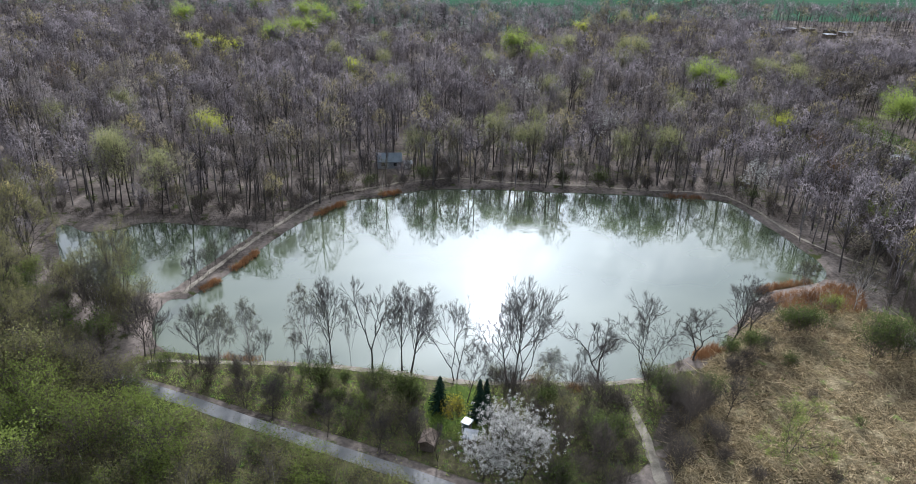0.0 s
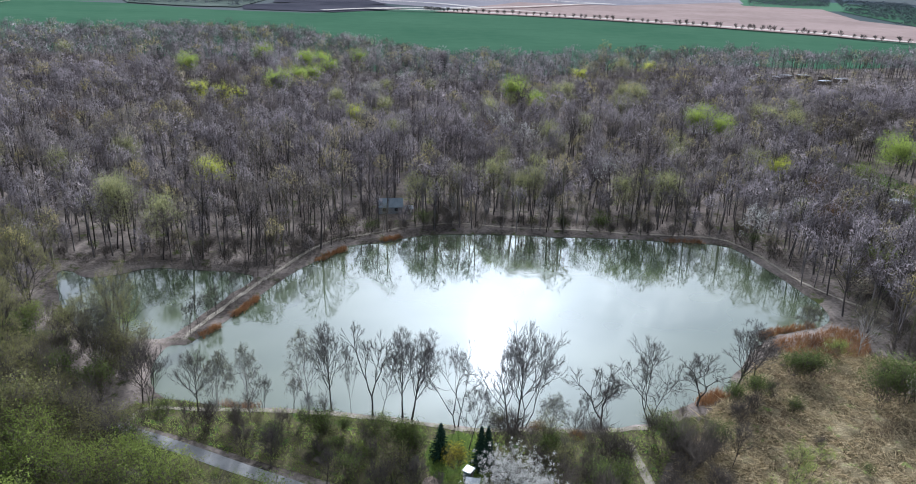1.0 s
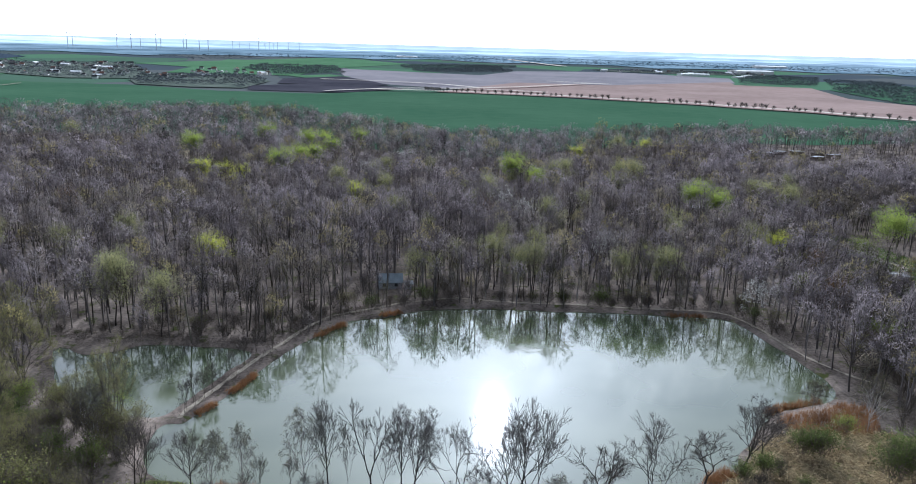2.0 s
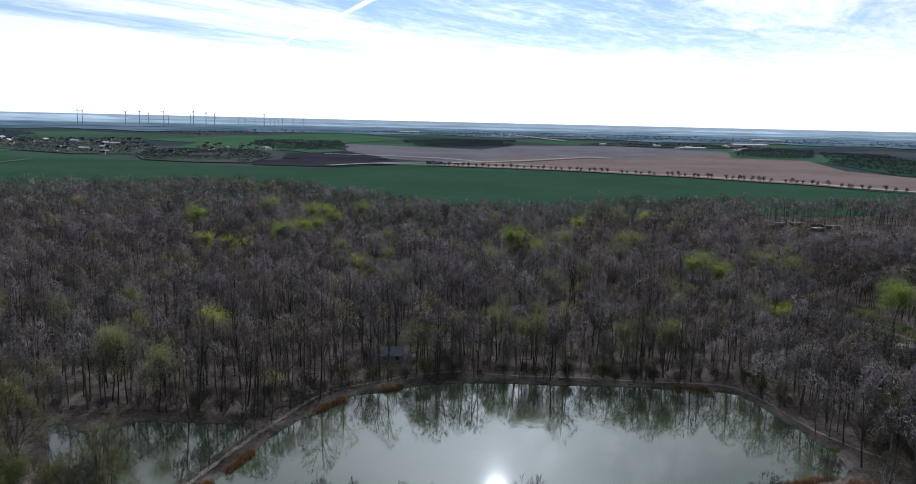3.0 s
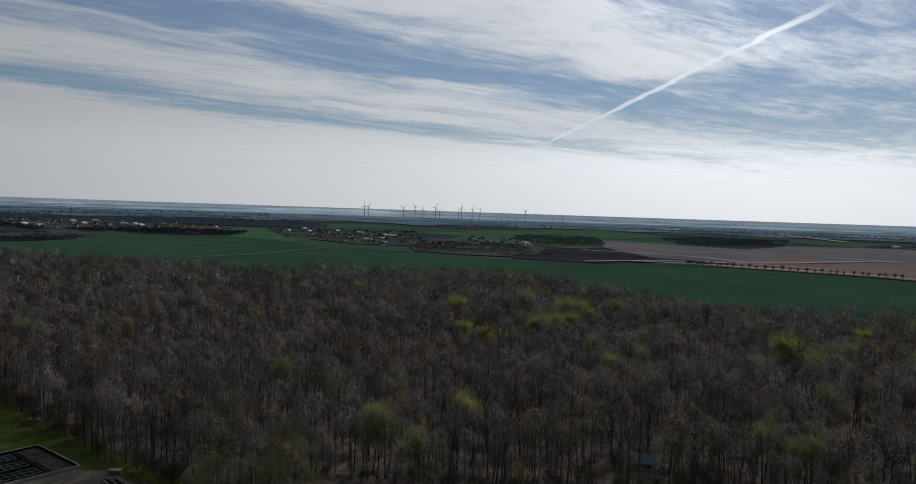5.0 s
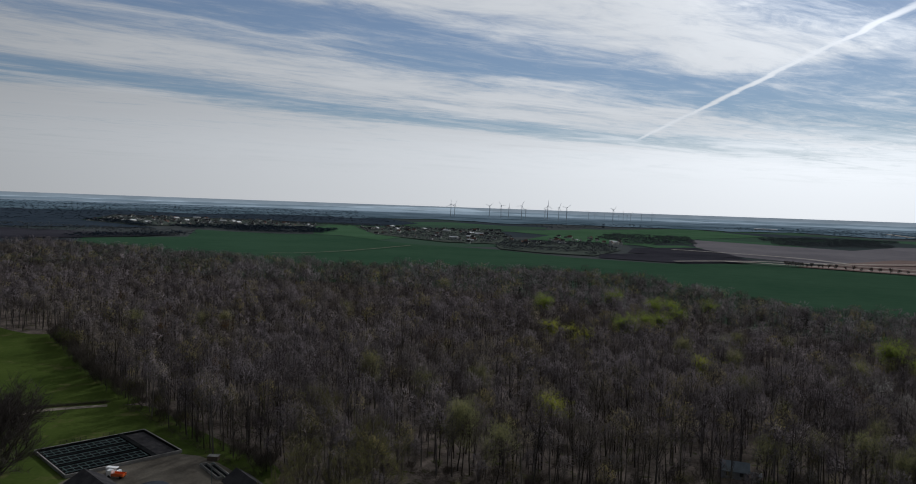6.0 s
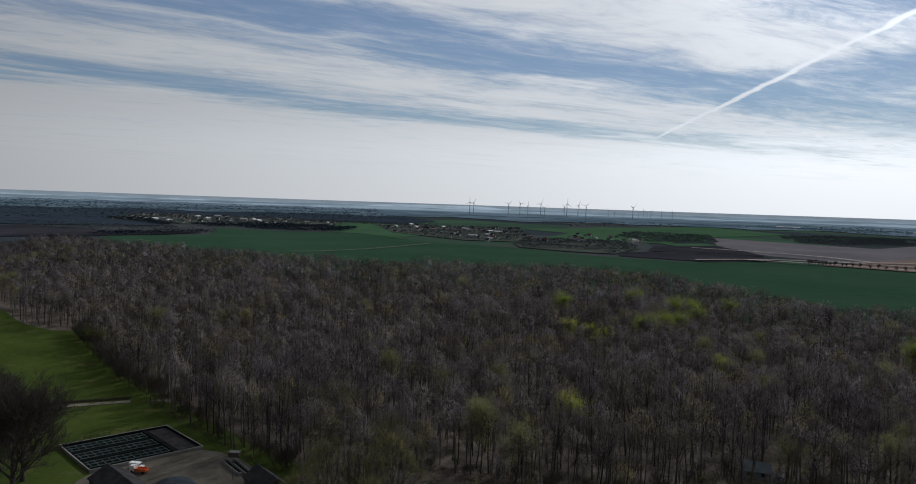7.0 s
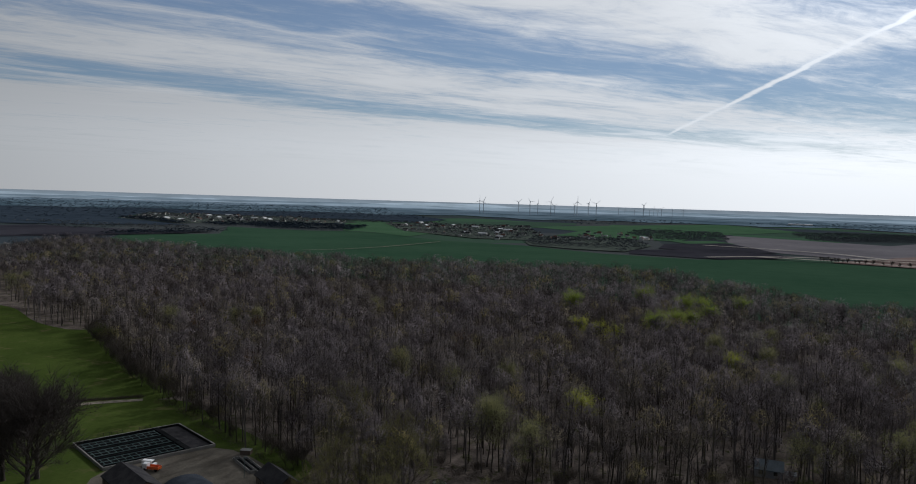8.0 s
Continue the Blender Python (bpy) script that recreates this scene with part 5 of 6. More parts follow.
thicket([(110, 225), (150, 238), (165, 290), (150, 330), (125, 300)], 7.0, (0.4, 2, 3, 3, 1, 0.3, 1, 2), 77, 0.8, 1.3)
thicket([(-260, 197), (-236, 190), (-205, 180), (-175, 171), (-150, 163), (-139, 160), (-140, 165), (-185, 177), (-236, 196), (-313, 227), (-384, 264), (-390, 259), (-313, 221)], 3.6, (0, 0.2, 4, 1.0, 0, 0, 0.3, 4), 78, 0.7, 1.4)
thicket([(-110, 187), (-86, 188), (-60, 187), (-46, 201), (-24, 214), (-10, 222), (84, 221), (92, 203), (98, 205), (88, 226), (-12, 232), (-40, 215), (-60, 196), (-112, 196)], 5.2, (0.2, 1, 4, 2, 0.6, 0, 1.2, 4), 79, 0.5, 1.0, [(-24, 234, 9.5)])
thicket([(-125, 120), (-90, 115), (-65, 109), (-62, 103), (-75, 98), (-100, 102), (-128, 112)], 4.0, (0.4, 1.6, 2, 5, 0.4, 0.3, 2, 3), 80, 1.0, 1.7)
for i, x, y, k in ((4, 75, 136, 1.15), (4, 71, 137, 1.0), (1, 86, 128, 1.45), (1, 89, 127, 1.5), (1, 84, 126, 1.3), (1, 92, 113, 1.3), (4, 66, 123, 0.6), (2, 63, 128, 0.7), (4, 60, 128, 0.9), (2, 57, 122, 0.8), (2, 53, 118, 0.9), (4, 55, 126, 0.8), (0, 84, 145, 0.7), (2, 98, 136, 1.2), (2, 100, 142, 1.3), (7, 97, 146, 1.1), (7, 101, 139, 1.2), (2, 91, 118, 0.8), (2, 66, 112, 0.45), (1, 71, 105, 0.35), (2, 43.2, 99.7, 0.8), (2, 44.5, 98, 0.7), (7, 44.5, 109, 0.9), (2, 45, 107, 0.9), (2, 42, 105, 1.0), (7, 40, 102, 1.0), (2, 39, 108, 1.1), (2, 73.3, 136.8, 0.9), (2, 44, 94, 0.6), (2, 48, 90, 0.55), (2, 60, 90, 0.5), (2, -224, 128, 1.6), (2, -229, 124, 1.7), (2, -222, 121, 1.6), (4, -231, 133, 1.4), (2, -235, 123, 1.7), (4, 80, 100, 0.35), (4, -9, 107, 1.05), (4, -7.5, 105, 0.95), (4, -24, 110, 1.0)):
    plant(SHRUBS[i][0], x, y, SHRUBS[i][1][0] * k, SHRUBS[i][1][1] * k, SHRUBS[i][1])

thicket([(-80, 143), (-66, 139), (-62, 128), (-59, 119), (-62, 114.5), (-75, 117), (-92, 121), (-92, 138)], 6.8, (0.2, 1.2, 1.4, 4, 0.4, 0, 1.6, 4), 81, 0.6, 1.1)
thicket([(-74, 112), (-58, 107.5), (-50, 104), (-50, 100), (-62, 100), (-78, 104)], 3.2, (0, 0.6, 4, 2.5, 0.3, 0, 2, 6), 82, 0.9, 1.35)
thicket([(-58, 112.5), (-34, 115), (-10, 113), (-8, 104), (-20, 100.5), (-40, 107)], 4.2, (0.6, 2, 2, 1, 1.5, 0, 0.6, 1), 83, 0.3, 0.6)
for x, y, h in ((-60.3, 147, 8), (-59.4, 150.5, 9), (-58.6, 154.5, 7), (-57.8, 157.6, 8), (-56.2, 166.5, 7), (-54.9, 172.5, 8), (-53.0, 177.6, 9), (-50.5, 184, 8), (-47.6, 192.5, 9), (-45.2, 198, 10), (-36.5, 210, 11), (-30, 215, 12)):
    plant(ALDER_B if h > 7 else SLIM, x, y, h, h * 0.5, (13, 6) if h > 7 else (13, 4))
PLUM = tree_thing("blackthorn", grow(331, 9, 9, clear=0.1, stems=7, limbs=5, angle=0.8, trunk=0.012, depth=1, fork=(1,), twigs=2, twig=0.05, tubes=1, sides=(4, 3, 3), leaf=0.15, leafy=0.5, leaves=20, gather=0.17, lower=0.8), M_BARK, M_TWIG, M_BLOSSOM, "large blackthorn covered in white blossom beside the garden", "tree", "blossoming trees")
for x, y, h, w in ((8.2, 93.0, 8.6, 8.2), (11.0, 89.0, 8.5, 8.0), (5.0, 88.5, 6.6, 6.6), (12.4, 93.2, 6.5, 6.5), (7.4, 86.0, 6.0, 6.5)):
    plant(PLUM, x, y, h, w, (9, 9))
plant(PLUM, 92.5, 128.5, 4.5, 4.5, (9, 9), label="small white-flowering shrub among green ones")
GOLD = shrub("forsythia", 332, 3.4, 3, M_FORSYTHIA, "forsythia in yellow bloom in the garden", 0.16, 5, 0.7)
plant(GOLD, 0.6, 102.0, 4.0, 3.4, (3.4, 3))


def fir(seed, h, w, label):
    t = Tree(seed)
    t.tube([(np.array((0, 0, -0.2)), h * 0.02), (np.array((0, 0, h * 0.5)), h * 0.012), (np.array((0, 0, h)), 0.02)], 5)
    for i in range(26):
        u = (i + 0.4) / 26
        z, reach = h * (0.06 + 0.92 * u), w / 2 * (1 - u) ** 0.85 + 0.12
        for k in range(9):
            a = 2 * math.pi * (k + 0.5 * (i % 2) + t.rng.uniform(-0.2, 0.2)) / 9
            d = np.array((math.cos(a), math.sin(a), -0.28)) * reach * t.rng.uniform(0.8, 1.1)
            p = np.array((0, 0, z))
            for s in (0.35, 0.6, 0.85, 1.0):
                t.leaf(p + d * s, 0.5 * (1.1 - 0.4 * s) * (0.5 + reach / w))
            t.spike(p, d, 0.35 * reach)
    return tree_thing("fir", t, M_BARK, M_FIR, M_FIR, label, "conifer", "garden firs")


FIR = fir(341, 8, 4.2, "dark blue-green fir in the garden")
for x, y, h, w in ((-2.25, 106.3, 7.0, 4.4), (4.6, 103.6, 8.6, 4.0), (5.8, 104.6, 8.0, 3.6), (-17, 590, 17, 9), (-20, 594, 15, 9), (205, 575, 14, 8), (226, 568, 12, 7), (-8, 596, 13, 8), (-230, 560, 17, 9), (-238, 566, 15, 8)):
    plant(FIR, x, y, h, w, (8, 4.2))


BRAMBLES = [
    [(54, 118), (58, 125), (64, 125), (66, 119), (60, 115)],
    [(76, 121), (84, 123), (92, 118), (90, 111), (80, 114)],
    [(70, 97), (78, 98), (80, 92), (72, 89)],
    [(41, 102), (46, 103), (46, 96), (41, 95)],
    [(68, 139), (80, 140), (80, 133), (70, 133)]]
# ---- reeds and dry grass ----
def clump(seed, n, h, w, lean, width):
    t = Tree(seed)
    for _ in range(n):
        a, r = t.rng.uniform(0, 6.28), w * math.sqrt(t.rng.random())
        d = np.array((t.rng.normal(0, lean), t.rng.normal(0, lean), 1.0)) * h * t.rng.uniform(0.6, 1.1)
        t.spike(np.array((r * math.cos(a), r * math.sin(a), -0.05)), d, width)
    return np.array(t.tv, np.float32), np.array(t.tf, np.int32), np.zeros(len(t.tf), np.int32)


def over(outline, step, models, seed, lo=0.7, hi=1.3, z=0.1, keep=1.0):
    g = np.random.default_rng(seed)
    xs, ys = [p[0] for p in outline], [p[1] for p in outline]
    x, y = jitter_grid(min(xs), max(xs), min(ys), max(ys), step, g)
    ok = inside(x, y, outline) & (g.random(len(x)) < keep)
    x, y = x[ok], y[ok]
    n = len(x)
    s = g.uniform(lo, hi, n)
    return np.stack([g.integers(0, len(models), n), x, y, np.full(n, z), g.uniform(0, 6.28, n), s, s, g.random(n), np.zeros(n)], 1)


def along(line, width, step, models, seed, lo=0.7, hi=1.3):
    g = np.random.default_rng(seed)
    pts = np.array(smooth(line, 12, closed=False))
    out = []
    for x, y in pts:
        for _ in range(step):
            s = g.uniform(lo, hi)
            out.append((g.integers(0, len(models)), x + g.normal(0, width), y + g.normal(0, width), -0.2, g.uniform(0, 6.28), s, s, g.random(), 0))
    return np.array(out)


REED = [clump(400 + i, 16, 2.0, 0.7, 0.13, 0.07) for i in range(4)]
STRAW = [clump(410 + i, 18, 0.5, 0.9, 1.5, 0.14) for i in range(5)]
scatter("reed_bed", REED, over(REEDS, 0.8, REED, 5, 0.5, 1.1), [M_REED], "rust-brown dry reed bed at the pond's corner", "reeds")
scatter("reed_fringe", REED, np.concatenate([
    along([(-34.5, 203.5), (-37.0, 199.5), (-40.0, 194.0)], 0.7, 7, REED, 6, 0.35, 0.75),
    along([(-50.6, 168.0), (-52.0, 163.0), (-53.6, 158.0)], 0.6, 8, REED, 7, 0.35, 0.7),
    along([(-55.5, 152.0), (-57.5, 147.5)], 0.6, 7, REED, 27, 0.35, 0.7),
    along([(-24, 211.5), (-19, 214.5)], 0.6, 7, REED, 8, 0.5, 0.9),
    along([(-44, 119.6), (-38, 119.8)], 0.5, 4, REED, 9, 0.4, 0.8),
    along([(49.5, 126.5), (54, 129.5)], 0.9, 9, REED, 10, 0.6, 1.1),
    along([(72, 156), (78, 159), (86, 162)], 0.6, 7, REED, 11, 0.5, 0.9),
    along([(66, 219.5), (76, 219)], 0.7, 6, REED, 12, 0.4, 0.8)]), [M_REED], "russet reeds fringing the shore", "reeds")
scatter("dry_grass", STRAW, over(MEADOW, 0.85, STRAW, 13, 0.5, 1.8, 0.32, 0.8), [M_STALK], "matted straw-coloured dry grass tussocks", "grass")
GREENS = [clump(430 + i, 10, 0.5, 0.7, 0.6, 0.09) for i in range(4)]
scatter("undergrowth", GREENS, np.concatenate([over(BANK, 1.1, GREENS, 14, 0.6, 1.5, 0.05), over([(-100, 108), (-62, 108), (-25, 94), (2, 83), (2, 75), (-100, 78)], 1.6, GREENS, 15, 0.7, 1.8, 0.05)]), [M_LEAF], "low green undergrowth and weeds", "undergrowth")
BRAMBLE = [clump(450 + i, 16, 0.8, 0.9, 0.9, 0.06) for i in range(4)]
scatter("bramble_patch", BRAMBLE, np.concatenate([over(smooth(o, 4), 0.9, BRAMBLE, 18 + i, 0.5, 1.2, 0.3, 0.8) for i, o in enumerate(BRAMBLES)]), [M_BRAMBLE], "reddish-brown dead brambles on the meadow", "brambles")
BRUSH = [clump(440 + i, 14, 1.5, 1.0, 0.6, 0.05) for i in range(4)]
scatter("brushwood", BRUSH, np.concatenate([along([(-110, 189), (-86, 188), (-62, 187), (-48, 200), (-30, 219), (0, 232), (40, 230), (84, 225), (97, 200)], 2.6, 13, BRUSH, 16, 0.5, 1.2), along(DAM, 1.6, 7, BRUSH, 17, 0.4, 0.9), along([(-278, 148), (-267.8, 161.6), (-258, 175), (-247.7, 188.3)], 0.7, 26, BRUSH, 19, 0.5, 1.1), along([(-236, 190), (-205, 180), (-175, 170), (-146, 160)], 1.6, 12, BRUSH, 20, 0.4, 1.2)]), [M_SHRUB_TWIG], "grey brushwood along the forest edge", "brushwood")


# ---- buildings ----
def box(bm, x0, x1, y0, y1, z0, z1):
    v = [bm.verts.new(p) for p in ((x0, y0, z0), (x1, y0, z0), (x1, y1, z0), (x0, y1, z0), (x0, y0, z1), (x1, y0, z1), (x1, y1, z1), (x0, y1, z1))]
    for f in ((3, 2, 1, 0), (4, 5, 6, 7), (0, 1, 5, 4), (1, 2, 6, 5), (2, 3, 7, 6), (3, 0, 4, 7)):
        bm.faces.new([v[i] for i in f])


def solid(name, build, mat, parent=None, label="", bevel=0.0):
    """A part from a bmesh that build() fills."""
    bm = bmesh.new()
    build(bm)
    if bevel:
        bmesh.ops.bevel(bm, geom=list(bm.edges), offset=bevel, segments=2, affect="EDGES")
    bmesh.ops.recalc_face_normals(bm, faces=list(bm.faces))
    me = bpy.data.meshes.new(name)
    bm.to_mesh(me)
    bm.free()
    me.materials.append(mat)
    ob = new(name, me)
    if parent:
        ob.parent = parent
    return tagged(ob, label)


def gable(bm, length, width, eave, ridge):
    """Walls with two gables; the ridge runs along x."""
    l, w = length / 2, width / 2
    ring = [(-w, 0), (w, 0), (w, eave), (0, ridge), (-w, eave)]
    a, b = [bm.verts.new((-l, y, z)) for y, z in ring], [bm.verts.new((l, y, z)) for y, z in ring]
    bm.faces.new(a[::-1])
    bm.faces.new(b)
    for i in range(5):
        bm.faces.new((a[i], a[(i + 1) % 5], b[(i + 1) % 5], b[i]))


def roof_slab(bm, length, width, eave, ridge, side, thick=0.22, over_hang=0.4):
    l, w = length / 2 + over_hang, width / 2
    k = (ridge - eave) / w
    y1, z1 = (w + over_hang) * side, eave - over_hang * k
    pts = [(0, ridge), (y1, z1), (y1, z1 + thick), (0, ridge + thick)]
    a, b = [bm.verts.new((-l, y, z + 0.004)) for y, z in pts], [bm.verts.new((l, y, z + 0.004)) for y, z in pts]
    bm.faces.new(a)
    bm.faces.new(b[::-1])
    for i in range(4):
        bm.faces.new((a[i], b[i], b[(i + 1) % 4], a[(i + 1) % 4]))


def house(name, length, width, eave, ridge, wall, roof, label, category="house", group="", windows=0, chimney=False):
    top = tagged(new(name), label, category, group)
    solid("wall", lambda bm: gable(bm, length, width, eave, ridge), wall, top)
    for side in (1, -1):
        slab = solid("roof", lambda bm: roof_slab(bm, length, width, eave, ridge, side), roof, top)
        if chimney and side == 1:
            solid("chimney", lambda bm: box(bm, length * 0.2, length * 0.2 + 0.8, 0.3, 1.1, ridge - 1.2, ridge + 1.1), M_ROOF_RED, slab)
    for side in (1, -1):
        for i in range(windows):
            x = (i + 0.5) / windows * length - length / 2
            solid("window", lambda bm: box(bm, x - 0.55, x + 0.55, side * width / 2 - 0.05, side * width / 2 + 0.03, eave * 0.38, eave * 0.38 + 1.3), M_GLASS, top)
    return top


def put(ob, x, y, turn=0, scale=(1, 1, 1), copy=True):
    px, py, pz = (float(k) for k in land(np.float64(x), np.float64(y)))
    m = pose(px, py, pz, 0, 0, turn)
    if ob.name in USED:
        ob = copy_thing(ob, m)
    else:
        USED.add(ob.name)
        ob.matrix_basis = m
    ob.scale = scale
    return ob


# cabin on the far shore
cabin = house("cabin", 8.0, 5.2, 2.5, 4.6, M_WALL_GREY, M_ROOF_BLUE, "pale blue-grey cabin with pitched sheet roof at the forest edge", windows=2)
put(cabin, -24.5, 239.5, 8)
porch = house("shed", 2.4, 2.2, 1.9, 2.5, M_WALL_PALE, M_ROOF_FELT, "small pale shed beside the cabin", "shed")
put(porch, -18.2, 238.6, 15)

# garden by the lane
def flat_hut(name, l, w, h, wall, roof, label):
    top = tagged(new(name), label, "hut", "garden huts")
    solid("wall", lambda bm: box(bm, -l / 2, l / 2, -w / 2, w / 2, -0.1, h), wall, top)
    solid("roof", lambda bm: box(bm, -l / 2 - 0.3, l / 2 + 0.3, -w / 2 - 0.3, w / 2 + 0.3, h + 0.004, h + 0.18), roof, top, bevel=0.03)
    solid("door", lambda bm: box(bm, -0.45, 0.45, -w / 2 - 0.05, -w / 2 + 0.03, 0, min(2.0, h - 0.15)), M_WALL_WOOD, top)
    return top


put(house("garden_hut", 4.0, 3.0, 2.0, 2.7, M_WALL_WOOD, M_WALL_WOOD, "small brown wooden garden hut with board roof", "hut", "garden huts", 1), -3.6, 96.3, 78, (0.75, 0.75, 0.8))
put(flat_hut("garden_hut", 2.6, 2.4, 2.1, M_WALL_WOOD, M_ROOF_FELT, "dark hut with pale sheet roof beside the blackthorn"), 3.2, 97.2, 80, (0.8, 0.8, 0.9))
put(flat_hut("garden_shelter", 1.9, 1.7, 1.9, M_STEEL, M_WHITE, "small shelter with white and green roof"), 2.6, 100.8, 60, (0.7, 0.7, 0.9))
HUT_PALE = flat_hut("allotment_hut", 9.0, 6.0, 2.9, M_WALL_WOOD, M_ROOF_FELT, "low dark hut with pale felt roof")
HUT_DARK = flat_hut("allotment_hut", 8.0, 6.0, 3.0, M_WALL_WOOD, M_ROOF_DARK, "low dark wooden hut among shrubs")
for x, y, a in ((160, 262, 12), (122, 376, 5), (241, 616, 10), (248, 606, 0), (279, 622, 8), (262, 618, 0), (282, 591, 20), (221, 586, 15), (302, 606, 5)):
    put(HUT_PALE, x, y, a)
for x, y, a in ((160, 286, 15), (144, 245, 20), (234, 600, 0), (292, 612, 10)):
    put(HUT_DARK, x, y, a)

# ---- the waterworks ----
def build_basin():
    top = tagged(new("settling_basin"), "sunken rectangular concrete basin with steel racks", "basin")
    L, W = 34.5, 28.6
    solid("floor_slab", lambda bm: box(bm, -L / 2 + 0.3, L / 2 - 0.3, -W / 2 + 0.3, W / 2 - 0.3, 0.14, 0.22), M_BASIN, top, "dark wet basin floor")
    for name, x0, x1, y0, y1 in (("kerb", -L / 2 + 0.2, L / 2 - 0.2, -W / 2 + 0.2, -W / 2 + 0.6), ("kerb", -L / 2 + 0.2, L / 2 - 0.2, W / 2 - 0.6, W / 2 - 0.2), ("kerb", -L / 2 + 0.2, -L / 2 + 0.6, -W / 2 + 0.602, W / 2 - 0.602), ("kerb", L / 2 - 0.6, L / 2 - 0.2, -W / 2 + 0.602, W / 2 - 0.602)):
        solid(name, lambda bm: box(bm, x0, x1, y0, y1, -0.2, 1.5), M_CONCRETE, top, "pale concrete kerb", 0.05)
    for name, x0, x1, y0, y1 in (("liner", -L / 2 + 0.602, L / 2 - 0.602, -W / 2 + 0.602, -W / 2 + 0.9), ("liner", -L / 2 + 0.602, L / 2 - 0.602, W / 2 - 0.9, W / 2 - 0.602), ("liner", -L / 2 + 0.602, -L / 2 + 0.9, -W / 2 + 0.902, W / 2 - 0.902), ("liner", L / 2 - 0.9, L / 2 - 0.602, -W / 2 + 0.902, W / 2 - 0.902)):
        solid(name, lambda bm: box(bm, x0, x1, y0, y1, 0.22, 1.4), M_BASIN, top, "dark inner wall")
    # a bare concrete chamber at one end, behind a walkway
    solid("chamber_floor", lambda bm: box(bm, 10.2, L / 2 - 1.0, -W / 2 + 1.0, W / 2 - 1.0, 0.222, 0.5), M_ROOF_DARK, top, "dry grey concrete chamber floor")
    solid("walkway", lambda bm: box(bm, 8.0, 9.6, -W / 2 + 0.91, W / 2 - 0.91, 0.224, 1.3), M_BASIN, top, "dark walkway across the basin")
    for r in range(3):
        yc = (r - 1) * 8.6
        rack = solid("rack", lambda bm: [box(bm, -16.0, 7.6, yc + dy - 0.12, yc + dy + 0.12, 0.95, 1.15) for dy in (-2.6, 0, 2.6)], M_STEEL, top, "grey-green steel rack")
        for i in range(12):
            x = -15.4 + i * 2.05
            solid("crossbar", lambda bm: box(bm, x - 0.1, x + 0.1, yc - 2.6, yc + 2.6, 1.152, 1.25), M_STEEL, rack)
            for dy in (-1.3, 1.3):
                solid("tray", lambda bm: box(bm, x + 0.25, x + 1.7, yc + dy - 0.9, yc + dy + 0.9, 0.5, 0.62), M_BASIN, rack)
        if r < 2:
            solid("divider", lambda bm: box(bm, -16.2, 7.9, yc + 3.9, yc + 4.7, 0.224, 1.1), M_BASIN, top, "dark dividing wall")
    return top


BASIN_TURN = math.degrees(math.atan2(33.0, 10.1))
put(build_basin(), -197.8, 151.7, BASIN_TURN, (1, 1, 0.7))
put(house("works_house", 18, 9.5, 4.6, 7.2, M_WALL_WOOD, M_ROOF_DARK, "dark-roofed works building at the yard", "building", windows=4), -165.5, 123.6, BASIN_TURN - 90)
put(house("works_shed", 13, 7.5, 3.6, 6.2, M_WALL_WOOD, M_ROOF_DARK, "dark gabled shed at the yard's edge", "building", windows=2), -137.5, 147.8, BASIN_TURN - 96)


def arched_hall():
    top = tagged(new("arched_hall"), "low hall with curved blue-grey sheet roof", "building")
    solid("wall", lambda bm: box(bm, -9, 9, -6, 6, -0.1, 2.2), M_WALL_GREY, top)

    def shell(bm):
        n, rows = 16, []
        for x in (-9.3, 9.3):
            for r in (6.6, 6.35):
                rows.append([bm.verts.new((x, math.sin(a) * r, 2.21 + (math.cos(a) * r - 6.6 * math.cos(1.15)) * 0.55)) for a in np.linspace(-1.15, 1.15, n)])
        for i in range(n - 1):
            bm.faces.new((rows[0][i], rows[0][i + 1], rows[2][i + 1], rows[2][i]))
            bm.faces.new((rows[1][i], rows[3][i], rows[3][i + 1], rows[1][i + 1]))
            for p, q in ((0, 1), (2, 3)):
                bm.faces.new((rows[p][i], rows[q][i], rows[q][i + 1], rows[p][i + 1]))
    solid("roof", shell, M_ROOF_SLATE, top, "curved blue-grey sheet roof")
    return top


put(arched_hall(), -150.5, 131.5, BASIN_TURN - 90)


def truck():
    top = tagged(new("lorry"), "small lorry with orange load bed and white cab", "lorry")
    solid("cab", lambda bm: box(bm, 1.3, 3.0, -1.05, 1.05, 0.55, 2.5), M_WHITE, top, "white cab", 0.12)
    solid("windscreen", lambda bm: box(bm, 2.99, 3.03, -0.9, 0.9, 1.5, 2.25), M_GLASS, top)
    solid("load_bed", lambda bm: [box(bm, -3.0, 1.2, -1.1, 1.1, 0.75, 1.0), box(bm, -3.0, 1.2, -1.1, -1.0, 1.002, 1.7), box(bm, -3.0, 1.2, 1.0, 1.1, 1.002, 1.7), box(bm, -3.0, -2.9, -0.998, 0.998, 1.002, 1.7)], M_ORANGE, top, "orange load bed")
    for x in (-2.0, 2.1):
        for y in (-0.95, 0.95):
            def wheel(bm, x=x, y=y):
                bmesh.ops.create_cone(bm, cap_ends=True, segments=16, radius1=0.5, radius2=0.5, depth=0.3, matrix=pose(x, y, 0.5, 90))
            solid("wheel", wheel, M_RUBBER, top)
    return top


put(truck(), -178.2, 139.2, 200, (0.85, 0.85, 0.85)).location.z = 0.15


